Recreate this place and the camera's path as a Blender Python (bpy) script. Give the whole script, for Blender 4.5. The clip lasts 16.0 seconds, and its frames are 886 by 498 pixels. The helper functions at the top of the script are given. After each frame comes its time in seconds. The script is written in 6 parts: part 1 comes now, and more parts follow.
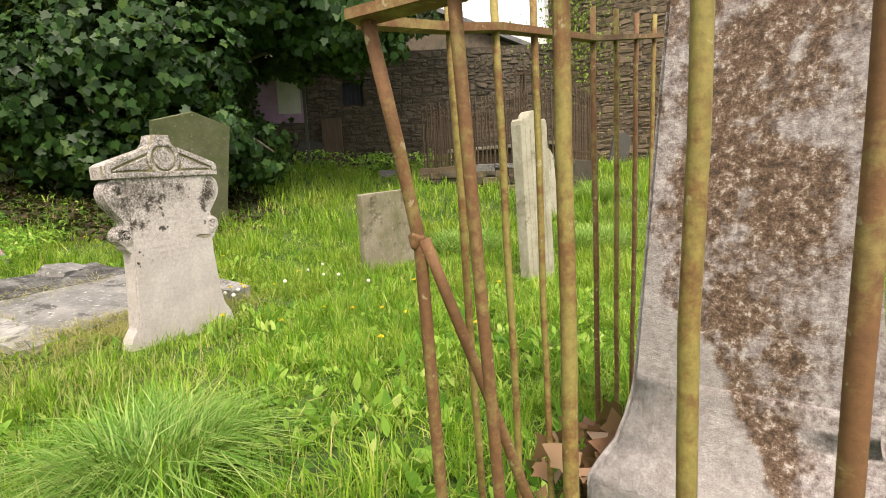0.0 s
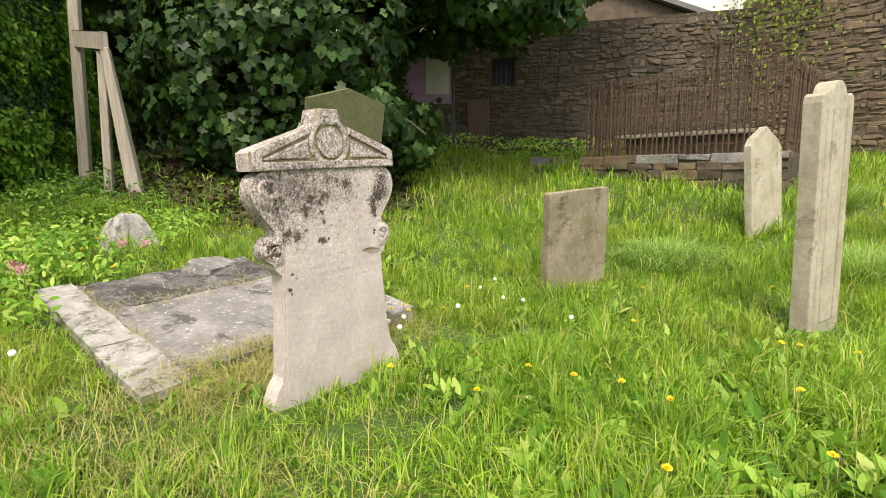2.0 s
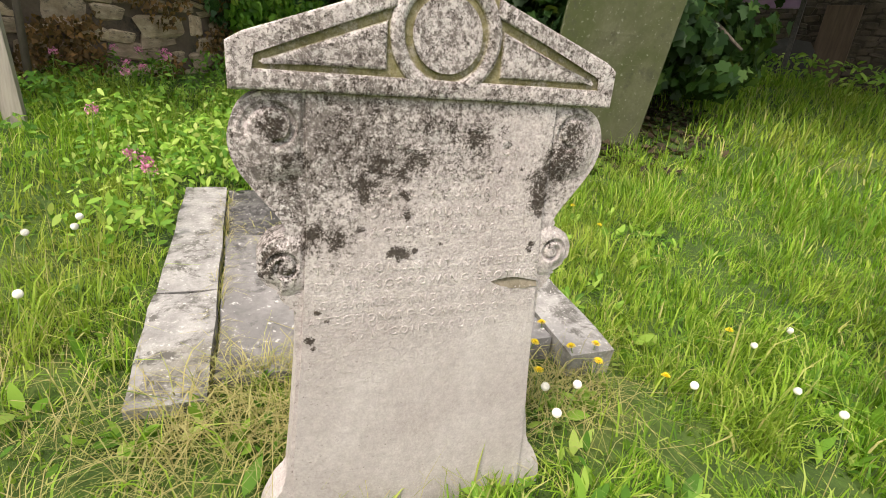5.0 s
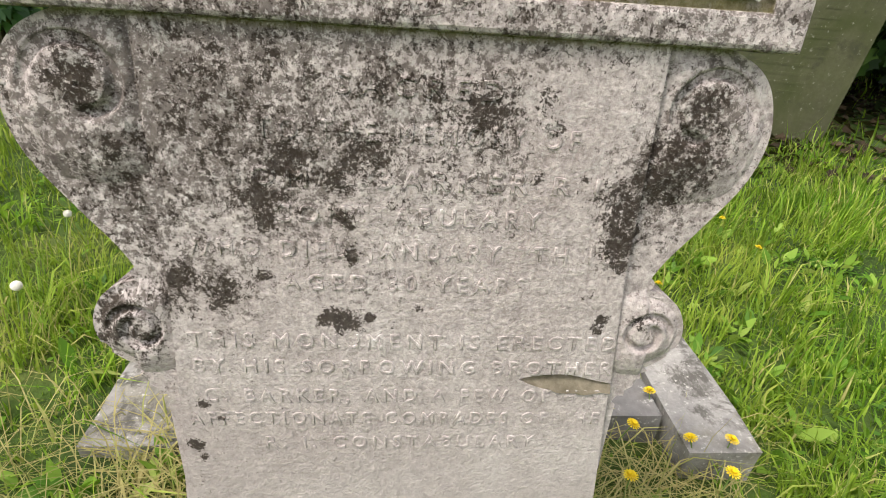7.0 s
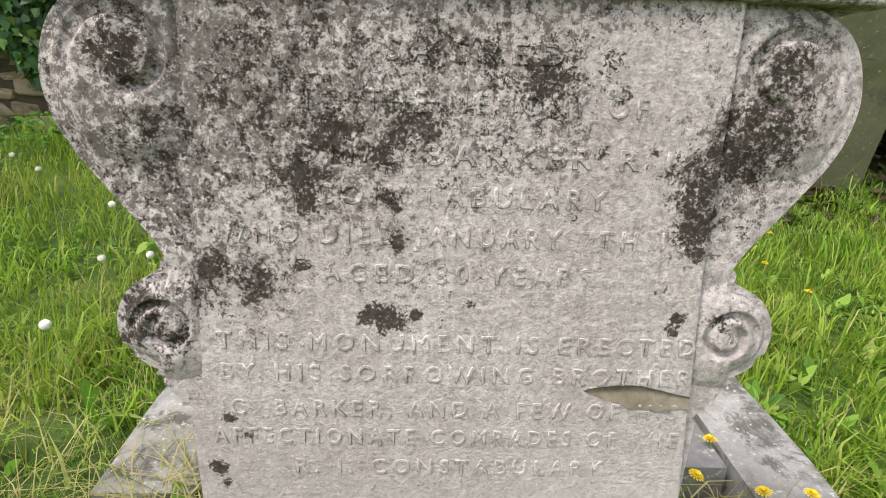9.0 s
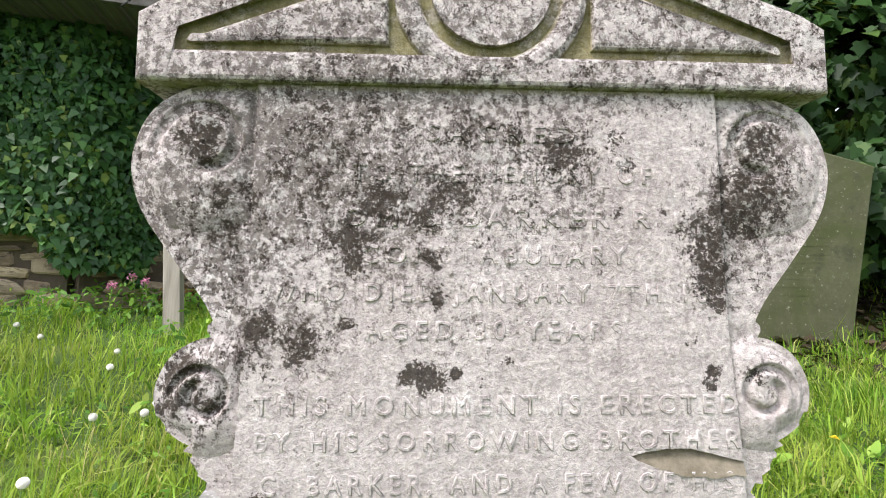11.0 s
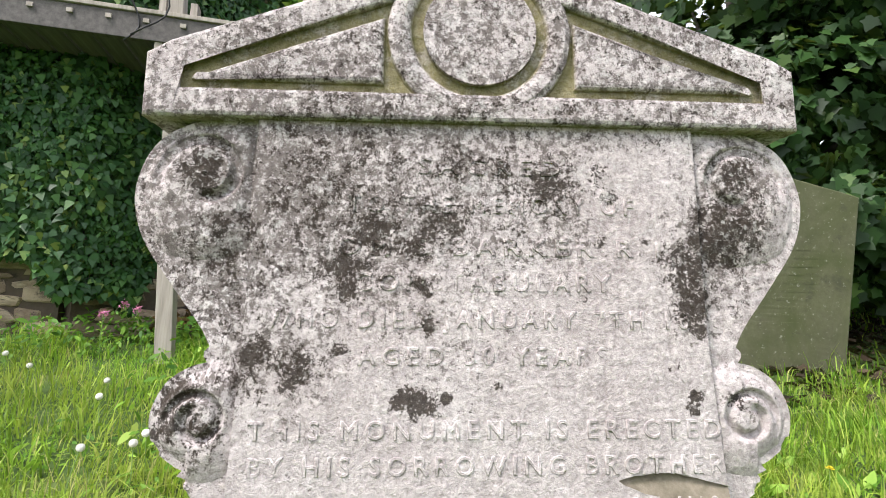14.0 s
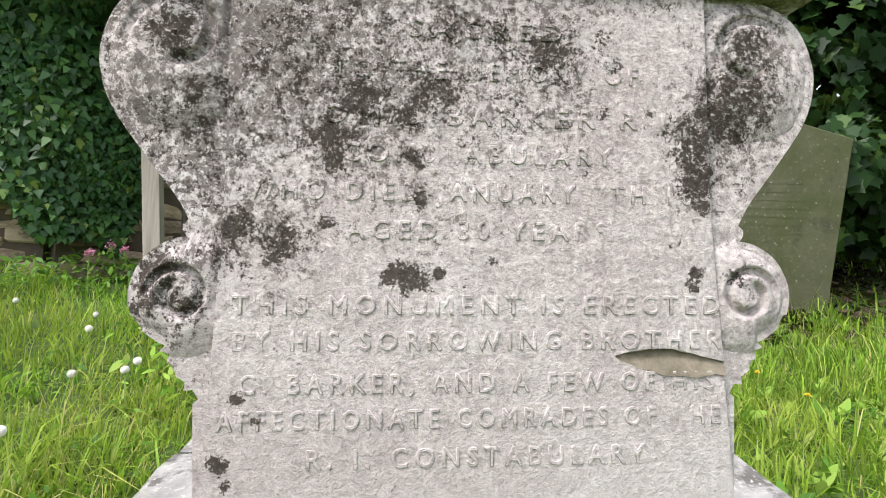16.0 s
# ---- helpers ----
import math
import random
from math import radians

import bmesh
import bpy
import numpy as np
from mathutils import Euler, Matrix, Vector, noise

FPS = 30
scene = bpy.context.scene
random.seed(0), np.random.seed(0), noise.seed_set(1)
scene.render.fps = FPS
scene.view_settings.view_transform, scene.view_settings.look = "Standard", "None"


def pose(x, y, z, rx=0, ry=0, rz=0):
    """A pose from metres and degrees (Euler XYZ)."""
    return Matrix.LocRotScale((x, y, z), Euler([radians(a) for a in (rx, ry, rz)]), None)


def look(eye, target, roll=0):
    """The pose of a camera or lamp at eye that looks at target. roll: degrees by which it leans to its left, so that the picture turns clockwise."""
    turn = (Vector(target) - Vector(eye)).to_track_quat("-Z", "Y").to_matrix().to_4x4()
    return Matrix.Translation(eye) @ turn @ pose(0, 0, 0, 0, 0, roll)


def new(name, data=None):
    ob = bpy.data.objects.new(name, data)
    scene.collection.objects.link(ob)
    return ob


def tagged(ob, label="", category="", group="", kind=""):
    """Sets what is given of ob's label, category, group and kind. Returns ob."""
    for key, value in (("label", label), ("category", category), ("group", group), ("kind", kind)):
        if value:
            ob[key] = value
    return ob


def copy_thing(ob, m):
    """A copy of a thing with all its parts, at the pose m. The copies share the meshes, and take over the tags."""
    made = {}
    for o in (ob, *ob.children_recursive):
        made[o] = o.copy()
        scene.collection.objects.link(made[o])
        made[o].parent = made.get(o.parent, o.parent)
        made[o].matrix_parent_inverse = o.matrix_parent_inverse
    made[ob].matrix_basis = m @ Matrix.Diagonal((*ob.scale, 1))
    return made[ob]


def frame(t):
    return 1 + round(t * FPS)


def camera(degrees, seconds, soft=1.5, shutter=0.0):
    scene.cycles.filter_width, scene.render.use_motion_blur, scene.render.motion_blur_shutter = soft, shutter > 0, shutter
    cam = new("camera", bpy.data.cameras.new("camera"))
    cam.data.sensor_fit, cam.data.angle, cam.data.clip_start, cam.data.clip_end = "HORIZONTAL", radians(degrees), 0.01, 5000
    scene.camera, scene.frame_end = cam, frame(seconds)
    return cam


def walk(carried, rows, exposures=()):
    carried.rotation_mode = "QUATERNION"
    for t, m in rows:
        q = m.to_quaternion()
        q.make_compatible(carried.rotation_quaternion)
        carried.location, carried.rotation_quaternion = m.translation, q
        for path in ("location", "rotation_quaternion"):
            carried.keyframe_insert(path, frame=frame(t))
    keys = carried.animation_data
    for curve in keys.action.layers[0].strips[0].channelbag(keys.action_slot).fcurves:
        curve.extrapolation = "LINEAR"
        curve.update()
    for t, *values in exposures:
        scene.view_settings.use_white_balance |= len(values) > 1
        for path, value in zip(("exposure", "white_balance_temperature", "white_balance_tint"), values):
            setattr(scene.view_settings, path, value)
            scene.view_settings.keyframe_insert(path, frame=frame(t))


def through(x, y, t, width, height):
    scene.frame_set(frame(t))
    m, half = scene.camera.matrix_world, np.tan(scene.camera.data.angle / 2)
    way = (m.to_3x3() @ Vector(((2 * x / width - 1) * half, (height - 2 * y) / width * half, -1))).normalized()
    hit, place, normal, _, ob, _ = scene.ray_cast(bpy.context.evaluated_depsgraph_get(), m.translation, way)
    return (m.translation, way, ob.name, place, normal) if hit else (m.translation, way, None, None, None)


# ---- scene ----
# ---- camera ----
# seconds, x, y, z, yaw to the left, pitch up, roll
ROWS = [
    (0.0, 0.232, -0.309, 1.267, 0.01, -7.59, -2.69),
    (0.5, -0.038, 0.099, 1.289, 5.39, -6.18, -2.02),
    (1.0, -0.234, 0.414, 1.324, 8.79, -6.42, -1.95),
    (1.5, -0.490, 0.805, 1.378, 9.96, -7.96, -1.82),
    (2.0, -0.627, 1.064, 1.393, 13.82, -8.94, -0.58),
    (2.5, -0.686, 1.471, 1.457, 21.55, -10.83, 2.22),
    (3.0, -0.741, 1.728, 1.466, 26.58, -14.28, 3.58),
    (3.5, -0.838, 2.039, 1.460, 27.89, -16.76, 3.41),
    (4.0, -0.889, 2.266, 1.467, 31.80, -18.00, 4.18),
    (4.5, -0.921, 2.558, 1.489, 38.49, -19.22, 5.92),
    (5.0, -1.026, 2.769, 1.486, 42.67, -20.08, 6.32),
    (7.3, -1.344, 3.398, 1.394, 59.31, -22.60, 5.14),
    (7.5, -1.348, 3.398, 1.389, 59.46, -22.26, 5.04),
    (8.0, -1.354, 3.385, 1.376, 59.87, -22.28, 4.97),
    (8.2, -1.354, 3.379, 1.376, 60.16, -22.32, 4.97),
    (10.3, -1.402, 3.337, 1.087, 62.08, 1.25, 2.20),
    (10.5, -1.387, 3.317, 1.097, 61.64, 2.48, 2.20),
    (11.0, -1.337, 3.294, 1.128, 61.96, 4.73, 1.94),
    (11.5, -1.319, 3.282, 1.155, 62.01, 6.01, 1.77),
    (12.0, -1.312, 3.281, 1.159, 62.08, 6.93, 1.76),
    (12.5, -1.320, 3.272, 1.164, 62.05, 7.63, 1.81),
    (13.0, -1.319, 3.275, 1.164, 62.01, 8.13, 1.88),
    (13.5, -1.312, 3.283, 1.161, 61.93, 8.26, 1.92),
    (14.0, -1.311, 3.286, 1.125, 61.47, 8.01, 2.02),
    (14.5, -1.321, 3.296, 1.095, 60.96, 6.99, 2.13),
    (15.0, -1.328, 3.295, 1.086, 60.70, 6.25, 2.16),
    (15.5, -1.342, 3.295, 1.049, 60.49, 4.64, 1.97),
    (16.0, -1.351, 3.309, 1.022, 60.22, 2.60, 2.01),
]
# seconds, stops, kelvin, tint: the picture starts warm and turns neutral
EXPOSURES = [(0.0, 0.75, 7300, 10), (3.5, 0.75, 7200, 10), (5.0, 0.62, 7000, 12), (8.2, 0.32, 6600, 10), (10.3, 0.68, 6300, 12), (12.5, 0.94, 6250, 14), (14.5, 0.84, 6250, 13), (16.0, 0.72, 6250, 12)]


def carried_pose(x, y, z, yaw, pitch, roll):
    """Camera pose from heading, pitch and roll in degrees."""
    a, p = radians(yaw), radians(pitch)
    ahead = Vector((-math.sin(a) * math.cos(p), math.cos(a) * math.cos(p), math.sin(p)))
    return look((x, y, z), Vector((x, y, z)) + ahead, roll)


cam = camera(82.9, 16.0, soft=0.95)
walk(cam, [(r[0], carried_pose(*r[1:])) for r in ROWS], EXPOSURES)

# ---- world and sun ----
SUN_AZ, SUN_EL = radians(168), radians(56)  # bright overcast, the glow of the sun behind the walker
world = bpy.data.worlds.new("world")
scene.world = world
world.use_nodes = True
wn = world.node_tree
sky = wn.nodes.new("ShaderNodeTexSky")
sky.sky_type = "NISHITA"
sky.sun_disc = False
sky.sun_elevation, sky.sun_rotation = SUN_EL, SUN_AZ
sky.dust_density, sky.air_density, sky.ozone_density = 6.0, 1.0, 0.6
pale = wn.nodes.new("ShaderNodeMix")
pale.data_type = "RGBA"
pale.inputs[0].default_value = 0.62
pale.inputs[7].default_value = (7.0, 7.2, 7.6, 1)
wn.links.new(sky.outputs[0], pale.inputs[6])
wn.links.new(pale.outputs[2], wn.nodes["Background"].inputs[0])
wn.nodes["Background"].inputs[1].default_value = 0.17
sun = new("sun", bpy.data.lights.new("sun", "SUN"))
sun.data.energy, sun.data.angle, sun.data.color = 2.5, radians(14), (1.0, 0.95, 0.88)
sun_dir = Vector((math.sin(SUN_AZ) * math.cos(SUN_EL), math.cos(SUN_AZ) * math.cos(SUN_EL), math.sin(SUN_EL)))
sun.matrix_world = look(sun_dir * 40, (0, 0, 0))


# ---- materials ----
class Nodes:
    """Short hand for building a node material."""

    def __init__(self, name):
        self.m = bpy.data.materials.new(name)
        self.m.use_nodes = True
        self.t = self.m.node_tree
        self.b = self.t.nodes["Principled BSDF"]
        self.out = self.t.nodes["Material Output"]

    def n(self, kind):
        return self.t.nodes.new("ShaderNode" + kind)

    def put(self, socket, value):
        if isinstance(value, bpy.types.NodeSocket):
            self.t.links.new(value, socket)
        else:
            socket.default_value = value

    def coords(self, scale=(1, 1, 1), kind="Object"):
        c, mp = self.n("TexCoord"), self.n("Mapping")
        self.put(mp.inputs[0], c.outputs[kind])
        mp.inputs[3].default_value = scale
        return mp.outputs[0]

    def noise(self, vec, scale, detail=5.0, rough=0.6, distort=0.0):
        x = self.n("TexNoise")
        self.put(x.inputs["Vector"], vec)
        x.inputs["Scale"].default_value, x.inputs["Detail"].default_value = scale, detail
        x.inputs["Roughness"].default_value, x.inputs["Distortion"].default_value = rough, distort
        return x.outputs[0]

    def voronoi(self, vec, scale, feature="F1"):
        x = self.n("TexVoronoi")
        x.feature = feature
        self.put(x.inputs["Vector"], vec)
        x.inputs["Scale"].default_value = scale
        return x.outputs[0]

    def ramp(self, fac, stops):
        r = self.n("ValToRGB")
        el = r.color_ramp.elements
        while len(el) < len(stops):
            el.new(0.5)
        for e, (p, c) in zip(el, stops):
            e.position = p
            e.color = (*c, 1) if len(c) == 3 else c
        self.put(r.inputs[0], fac)
        return r.outputs[0]

    def math(self, op, a, b=0.0, clamp=False):
        x = self.n("Math")
        x.operation, x.use_clamp = op, clamp
        self.put(x.inputs[0], a)
        self.put(x.inputs[1], b)
        return x.outputs[0]

    def mix(self, fac, a, b, blend="MIX"):
        x = self.n("Mix")
        x.data_type, x.blend_type = "RGBA", blend
        self.put(x.inputs[0], fac)
        for s, v in ((x.inputs[6], a), (x.inputs[7], b)):
            self.put(s, (*v, 1) if isinstance(v, tuple) and len(v) == 3 else v)
        return x.outputs[2]

    def maprange(self, v, a, b, lo=0.0, hi=1.0):
        x = self.n("MapRange")
        for i, w in enumerate((v, a, b, lo, hi)):
            self.put(x.inputs[i], w)
        return x.outputs[0]

    def bump(self, height, strength=0.4, dist=0.01, under=None):
        x = self.n("Bump")
        x.inputs["Strength"].default_value, x.inputs["Distance"].default_value = strength, dist
        self.put(x.inputs["Height"], height)
        if under is not None:
            self.put(x.inputs["Normal"], under)
        return x.outputs[0]

    def done(self, color, rough=0.85, normal=None, metal=0.0):
        self.put(self.b.inputs["Base Color"], (*color, 1) if isinstance(color, tuple) else color)
        self.put(self.b.inputs["Roughness"], rough)
        self.put(self.b.inputs["Metallic"], metal)
        if normal is not None:
            self.put(self.b.inputs["Normal"], normal)
        return self.m


def stone_material(name, dark, light, scale=6.0, spots=(0.06, 0.055, 0.05), amount=0.6, moss=None, moss_at=0.62, bump=0.5, random_tint=0.0, white=None):
    """Weathered stone: two scales of tone, dark lichen, optional moss and white lichen, pitted relief."""
    s = Nodes(name)
    v = s.coords()
    base = s.ramp(s.noise(v, scale, 8, 0.65), [(0.3, dark), (0.7, light)])
    fine = s.noise(v, scale * 9, 6, 0.7)
    base = s.mix(0.35, base, s.ramp(fine, [(0.25, (0.25, 0.25, 0.25)), (0.75, (0.75, 0.75, 0.75))]), "OVERLAY")
    if random_tint:
        inf = s.n("ObjectInfo")
        base = s.mix(random_tint, base, s.ramp(inf.outputs["Random"], [(0.0, (0.25, 0.2, 0.17)), (0.5, (0.5, 0.5, 0.5)), (1.0, (0.85, 0.82, 0.76))]), "OVERLAY")
    if moss:
        mk = s.maprange(s.noise(v, scale * 0.35, 6, 0.65, 0.5), moss_at - 0.08, moss_at + 0.1)
        base = s.mix(mk, base, moss)
    lich = s.math("MULTIPLY", s.maprange(s.noise(v, scale * 0.8, 10, 0.75, 0.3), 1.0 - amount, 1.0 - amount + 0.08), 0.85)
    base = s.mix(lich, base, spots)
    if white:
        wk = s.maprange(s.noise(v, scale * 8.0, 4, 0.65), 0.61, 0.67)
        base = s.mix(wk, base, white)
    nrm = s.bump(fine, bump, 0.006)
    nrm = s.bump(s.noise(v, scale, 8, 0.7), bump * 0.7, 0.02, nrm)
    return s.done(base, 0.92, nrm)


def headstone_material():
    """Pale limestone with black-brown lichen, densest over the head of the stone and down its right-hand edge."""
    s = Nodes("lichened_limestone")
    c = s.n("TexCoord")
    v = c.outputs["Object"]
    sep = s.n("SeparateXYZ")
    s.put(sep.inputs[0], v)
    x, y, z = sep.outputs
    base = s.ramp(s.noise(v, 4.0, 8, 0.6), [(0.3, (0.385, 0.343, 0.335)), (0.5, (0.44, 0.402, 0.393)), (0.72, (0.53, 0.495, 0.487))])
    fine = s.noise(v, 130.0, 4, 0.7)
    mid = s.noise(v, 38.0, 6, 0.7)
    base = s.mix(s.maprange(z, 0.55, 1.0, 0.30, 0.6), base, s.ramp(mid, [(0.32, (0.28, 0.27, 0.27)), (0.68, (0.72, 0.72, 0.72))]), "OVERLAY")
    base = s.mix(s.maprange(z, 0.55, 1.0, 0.16, 0.5), base, s.ramp(fine, [(0.36, (0.25, 0.22, 0.22)), (0.64, (0.86, 0.86, 0.86))]), "OVERLAY")
    base = s.mix(s.math("MULTIPLY", s.maprange(s.noise(v, 170.0, 3, 0.6), 0.58, 0.68), s.maprange(z, 0.55, 1.0, 0.12, 0.28)), base, (0.66, 0.64, 0.62))
    # where the lichen grows: head of the stone, thinning downwards and over a washed patch
    high = s.maprange(z, 0.86, 1.16, -0.34, -0.03)
    left = s.math("MULTIPLY", s.maprange(x, -0.40, 0.18, 0.075, -0.075), s.maprange(z, 1.29, 1.31, 1.0, 0.0))
    side = s.math("ABSOLUTE", s.math("SUBTRACT", x, s.maprange(z, 0.97, 1.24, 0.285, 0.40)))
    band = s.math("MULTIPLY", s.maprange(side, 0.01, 0.085, 0.12, 0.0), s.math("MULTIPLY", s.maprange(z, 0.955, 1.02), s.maprange(z, 1.27, 1.31, 1.0, 0.0)))
    washed = s.math("MULTIPLY", s.maprange(s.math("ABSOLUTE", s.math("SUBTRACT", x, s.maprange(z, 1.0, 1.25, 0.19, 0.235))), 0.02, 0.09, 1.0, 0.0), s.math("MULTIPLY", s.maprange(z, 0.85, 0.98), s.maprange(z, 1.25, 1.30, 1.0, 0.0)))
    rim = s.math("MULTIPLY", s.maprange(s.math("ABSOLUTE", x), 0.36, 0.45), 0.055)
    grow = s.math("SUBTRACT", s.math("ADD", s.math("ADD", high, left), band), s.math("ADD", rim, s.math("MULTIPLY", washed, 0.20)))

    def swelling(patches):
        """Highest of a set of soft round swellings: centre, height up the stone, radius, strength."""
        top = s.math("MULTIPLY", x, 0.0)
        for cx, cz, r, much in patches:
            dx, dz = s.math("SUBTRACT", x, cx), s.math("SUBTRACT", z, cz)
            d = s.math("SQRT", s.math("ADD", s.math("MULTIPLY", dx, dx), s.math("MULTIPLY", dz, dz)))
            top = s.math("MAXIMUM", top, s.maprange(d, r * 0.25, r * 1.35, much, 0.0))
        return top

    grow = s.math("ADD", grow, swelling(((-0.23, 1.21, 0.16, 0.085), (-0.35, 1.05, 0.11, 0.12), (-0.29, 0.97, 0.09, 0.15), (-0.15, 1.12, 0.10, 0.07), (0.02, 1.26, 0.09, 0.06), (0.33, 1.10, 0.10, 0.12), (-0.40, 0.89, 0.08, 0.27), (0.38, 0.91, 0.05, 0.22), (-0.05, 0.92, 0.08, 0.10))))
    centred = lambda scale, detail, rough, gain, bend=0.0: s.math("MULTIPLY", s.math("SUBTRACT", s.noise(v, scale, detail, rough, bend), 0.5), gain)
    # thin grey-brown film, broken up into grains
    film = s.math("ADD", s.math("ADD", centred(11.0, 3, 0.6, 0.45), centred(70.0, 6, 0.85, 2.3)), s.math("ADD", grow, 0.058))
    film = s.maprange(film, 0.0, 0.07)
    base = s.mix(s.math("MULTIPLY", film, 0.80), base, s.ramp(s.noise(v, 60.0, 4, 0.7), [(0.35, (0.05, 0.039, 0.033)), (0.65, (0.145, 0.122, 0.11))]))
    # thick black-brown crusts with ragged edges
    patch = s.math("ADD", s.math("ADD", centred(20.0, 4, 0.7, 0.55, 0.4), centred(46.0, 7, 0.85, 2.3)), centred(190.0, 3, 0.7, 1.0))
    field = s.math("ADD", patch, s.math("SUBTRACT", grow, 0.08))
    head = ((0.105, 1.215, 0.045, 0.36), (0.188, 1.205, 0.024, 0.40), (0.178, 1.237, 0.02, 0.34), (-0.055, 1.160, 0.036, 0.36), (-0.087, 1.130, 0.026, 0.38), (-0.150, 1.147, 0.030, 0.38), (-0.188, 1.100, 0.034, 0.38), (-0.183, 1.065, 0.024, 0.34), (0.173, 1.139, 0.014, 0.50), (0.226, 1.121, 0.014, 0.42),
            (0.238, 1.139, 0.010, 0.46), (-0.03, 1.243, 0.036, 0.16), (0.25, 1.283, 0.03, 0.14), (0.05, 1.15, 0.02, 0.16), (0.045, 1.235, 0.03, 0.16))
    flanks = ((0.286, 1.104, 0.046, 0.34), (0.300, 1.045, 0.036, 0.42), (0.309, 1.015, 0.018, 0.40), (0.342, 1.137, 0.045, 0.34), (0.395, 1.170, 0.045, 0.36), (0.355, 1.195, 0.040, 0.28), (0.370, 1.240, 0.032, 0.30), (-0.396, 0.935, 0.030, 0.30), (-0.425, 0.885, 0.028, 0.26), (-0.360, 0.865, 0.022, 0.26), (0.360, 0.920, 0.018, 0.40),
              (-0.392, 1.247, 0.030, 0.32), (-0.385, 1.212, 0.028, 0.28), (-0.355, 1.16, 0.04, 0.14), (-0.325, 0.935, 0.028, 0.26))
    face = ((-0.311, 0.978, 0.028, 0.40), (-0.245, 0.966, 0.028, 0.36), (-0.257, 0.937, 0.016, 0.42), (-0.192, 0.984, 0.016, 0.36), (-0.105, 0.920, 0.022, 0.62), (-0.082, 0.912, 0.024, 0.62), (-0.047, 0.922, 0.012, 0.52), (0.021, 0.938, 0.011, 0.48), (0.300, 0.922, 0.018, 0.62), (0.294, 0.905, 0.014, 0.55), (0.277, 0.964, 0.008, 0.62),
            (0.265, 0.960, 0.006, 0.60), (0.150, 1.056, 0.012, 0.42), (-0.079, 1.071, 0.014, 0.44), (-0.071, 1.017, 0.015, 0.44), (-0.301, 0.761, 0.012, 0.66), (-0.278, 0.736, 0.009, 0.60), (-0.321, 0.682, 0.018, 0.62), (-0.312, 0.655, 0.012, 0.60))
    field = s.math("ADD", field, s.math("MAXIMUM", swelling(head), s.math("MAXIMUM", swelling(flanks), swelling(face))))
    # the winding bands of the upper scrolls stay paler than their eyes
    for cx, much in ((-0.392, 0.17), (0.392, 0.10)):
        dx, dz = s.math("SUBTRACT", x, cx), s.math("SUBTRACT", z, 1.243)
        d = s.math("SQRT", s.math("ADD", s.math("MULTIPLY", dx, dx), s.math("MULTIPLY", dz, dz)))
        field = s.math("SUBTRACT", field, s.math("MULTIPLY", s.maprange(d, 0.032, 0.05, 0.0, much), s.maprange(d, 0.075, 0.115, 1.0, 0.0)))
    crust = s.maprange(field, 0.02, 0.09)
    tone = s.ramp(s.noise(v, 80.0, 6, 0.8), [(0.3, (0.013, 0.009, 0.006)), (0.55, (0.034, 0.025, 0.018)), (0.75, (0.095, 0.075, 0.060))])
    base = s.mix(s.math("MULTIPLY", crust, 0.92), base, tone)
    # white grains over it all
    pale = s.math("MULTIPLY", s.maprange(s.noise(v, 150.0, 4, 0.7), 0.57, 0.64), s.maprange(z, 0.8, 1.25, 0.25, 0.75))
    base = s.mix(s.math("MULTIPLY", pale, 0.8), base, (0.58, 0.56, 0.54))
    chalk = s.math("MULTIPLY", s.maprange(s.noise(v, 30.0, 8, 0.8), 0.55, 0.62), s.maprange(z, 0.95, 1.2))
    base = s.mix(s.math("MULTIPLY", chalk, 0.55), base, (0.58, 0.56, 0.54))
    # green film in the sheltered sinkings of the pediment
    green = s.math("MULTIPLY", s.maprange(s.noise(v, 14.0, 5), 0.30, 0.5), s.maprange(z, 1.30, 1.312))
    green = s.math("MULTIPLY", green, s.math("MULTIPLY", s.maprange(y, -0.008, -0.003), s.maprange(y, 0.01, 0.03, 1.0, 0.0)))
    base = s.mix(s.math("MULTIPLY", green, 0.85), base, s.ramp(s.noise(v, 45.0, 5, 0.7), [(0.35, (0.13, 0.115, 0.04)), (0.65, (0.28, 0.25, 0.12))]))
    nrm = s.bump(fine, 0.55, 0.005)
    nrm = s.bump(mid, 0.55, 0.007, nrm)
    nrm = s.bump(crust, 0.25, 0.004, nrm)
    s.b.inputs["Specular IOR Level"].default_value = 0.2
    return s.done(base, 0.93, nrm)


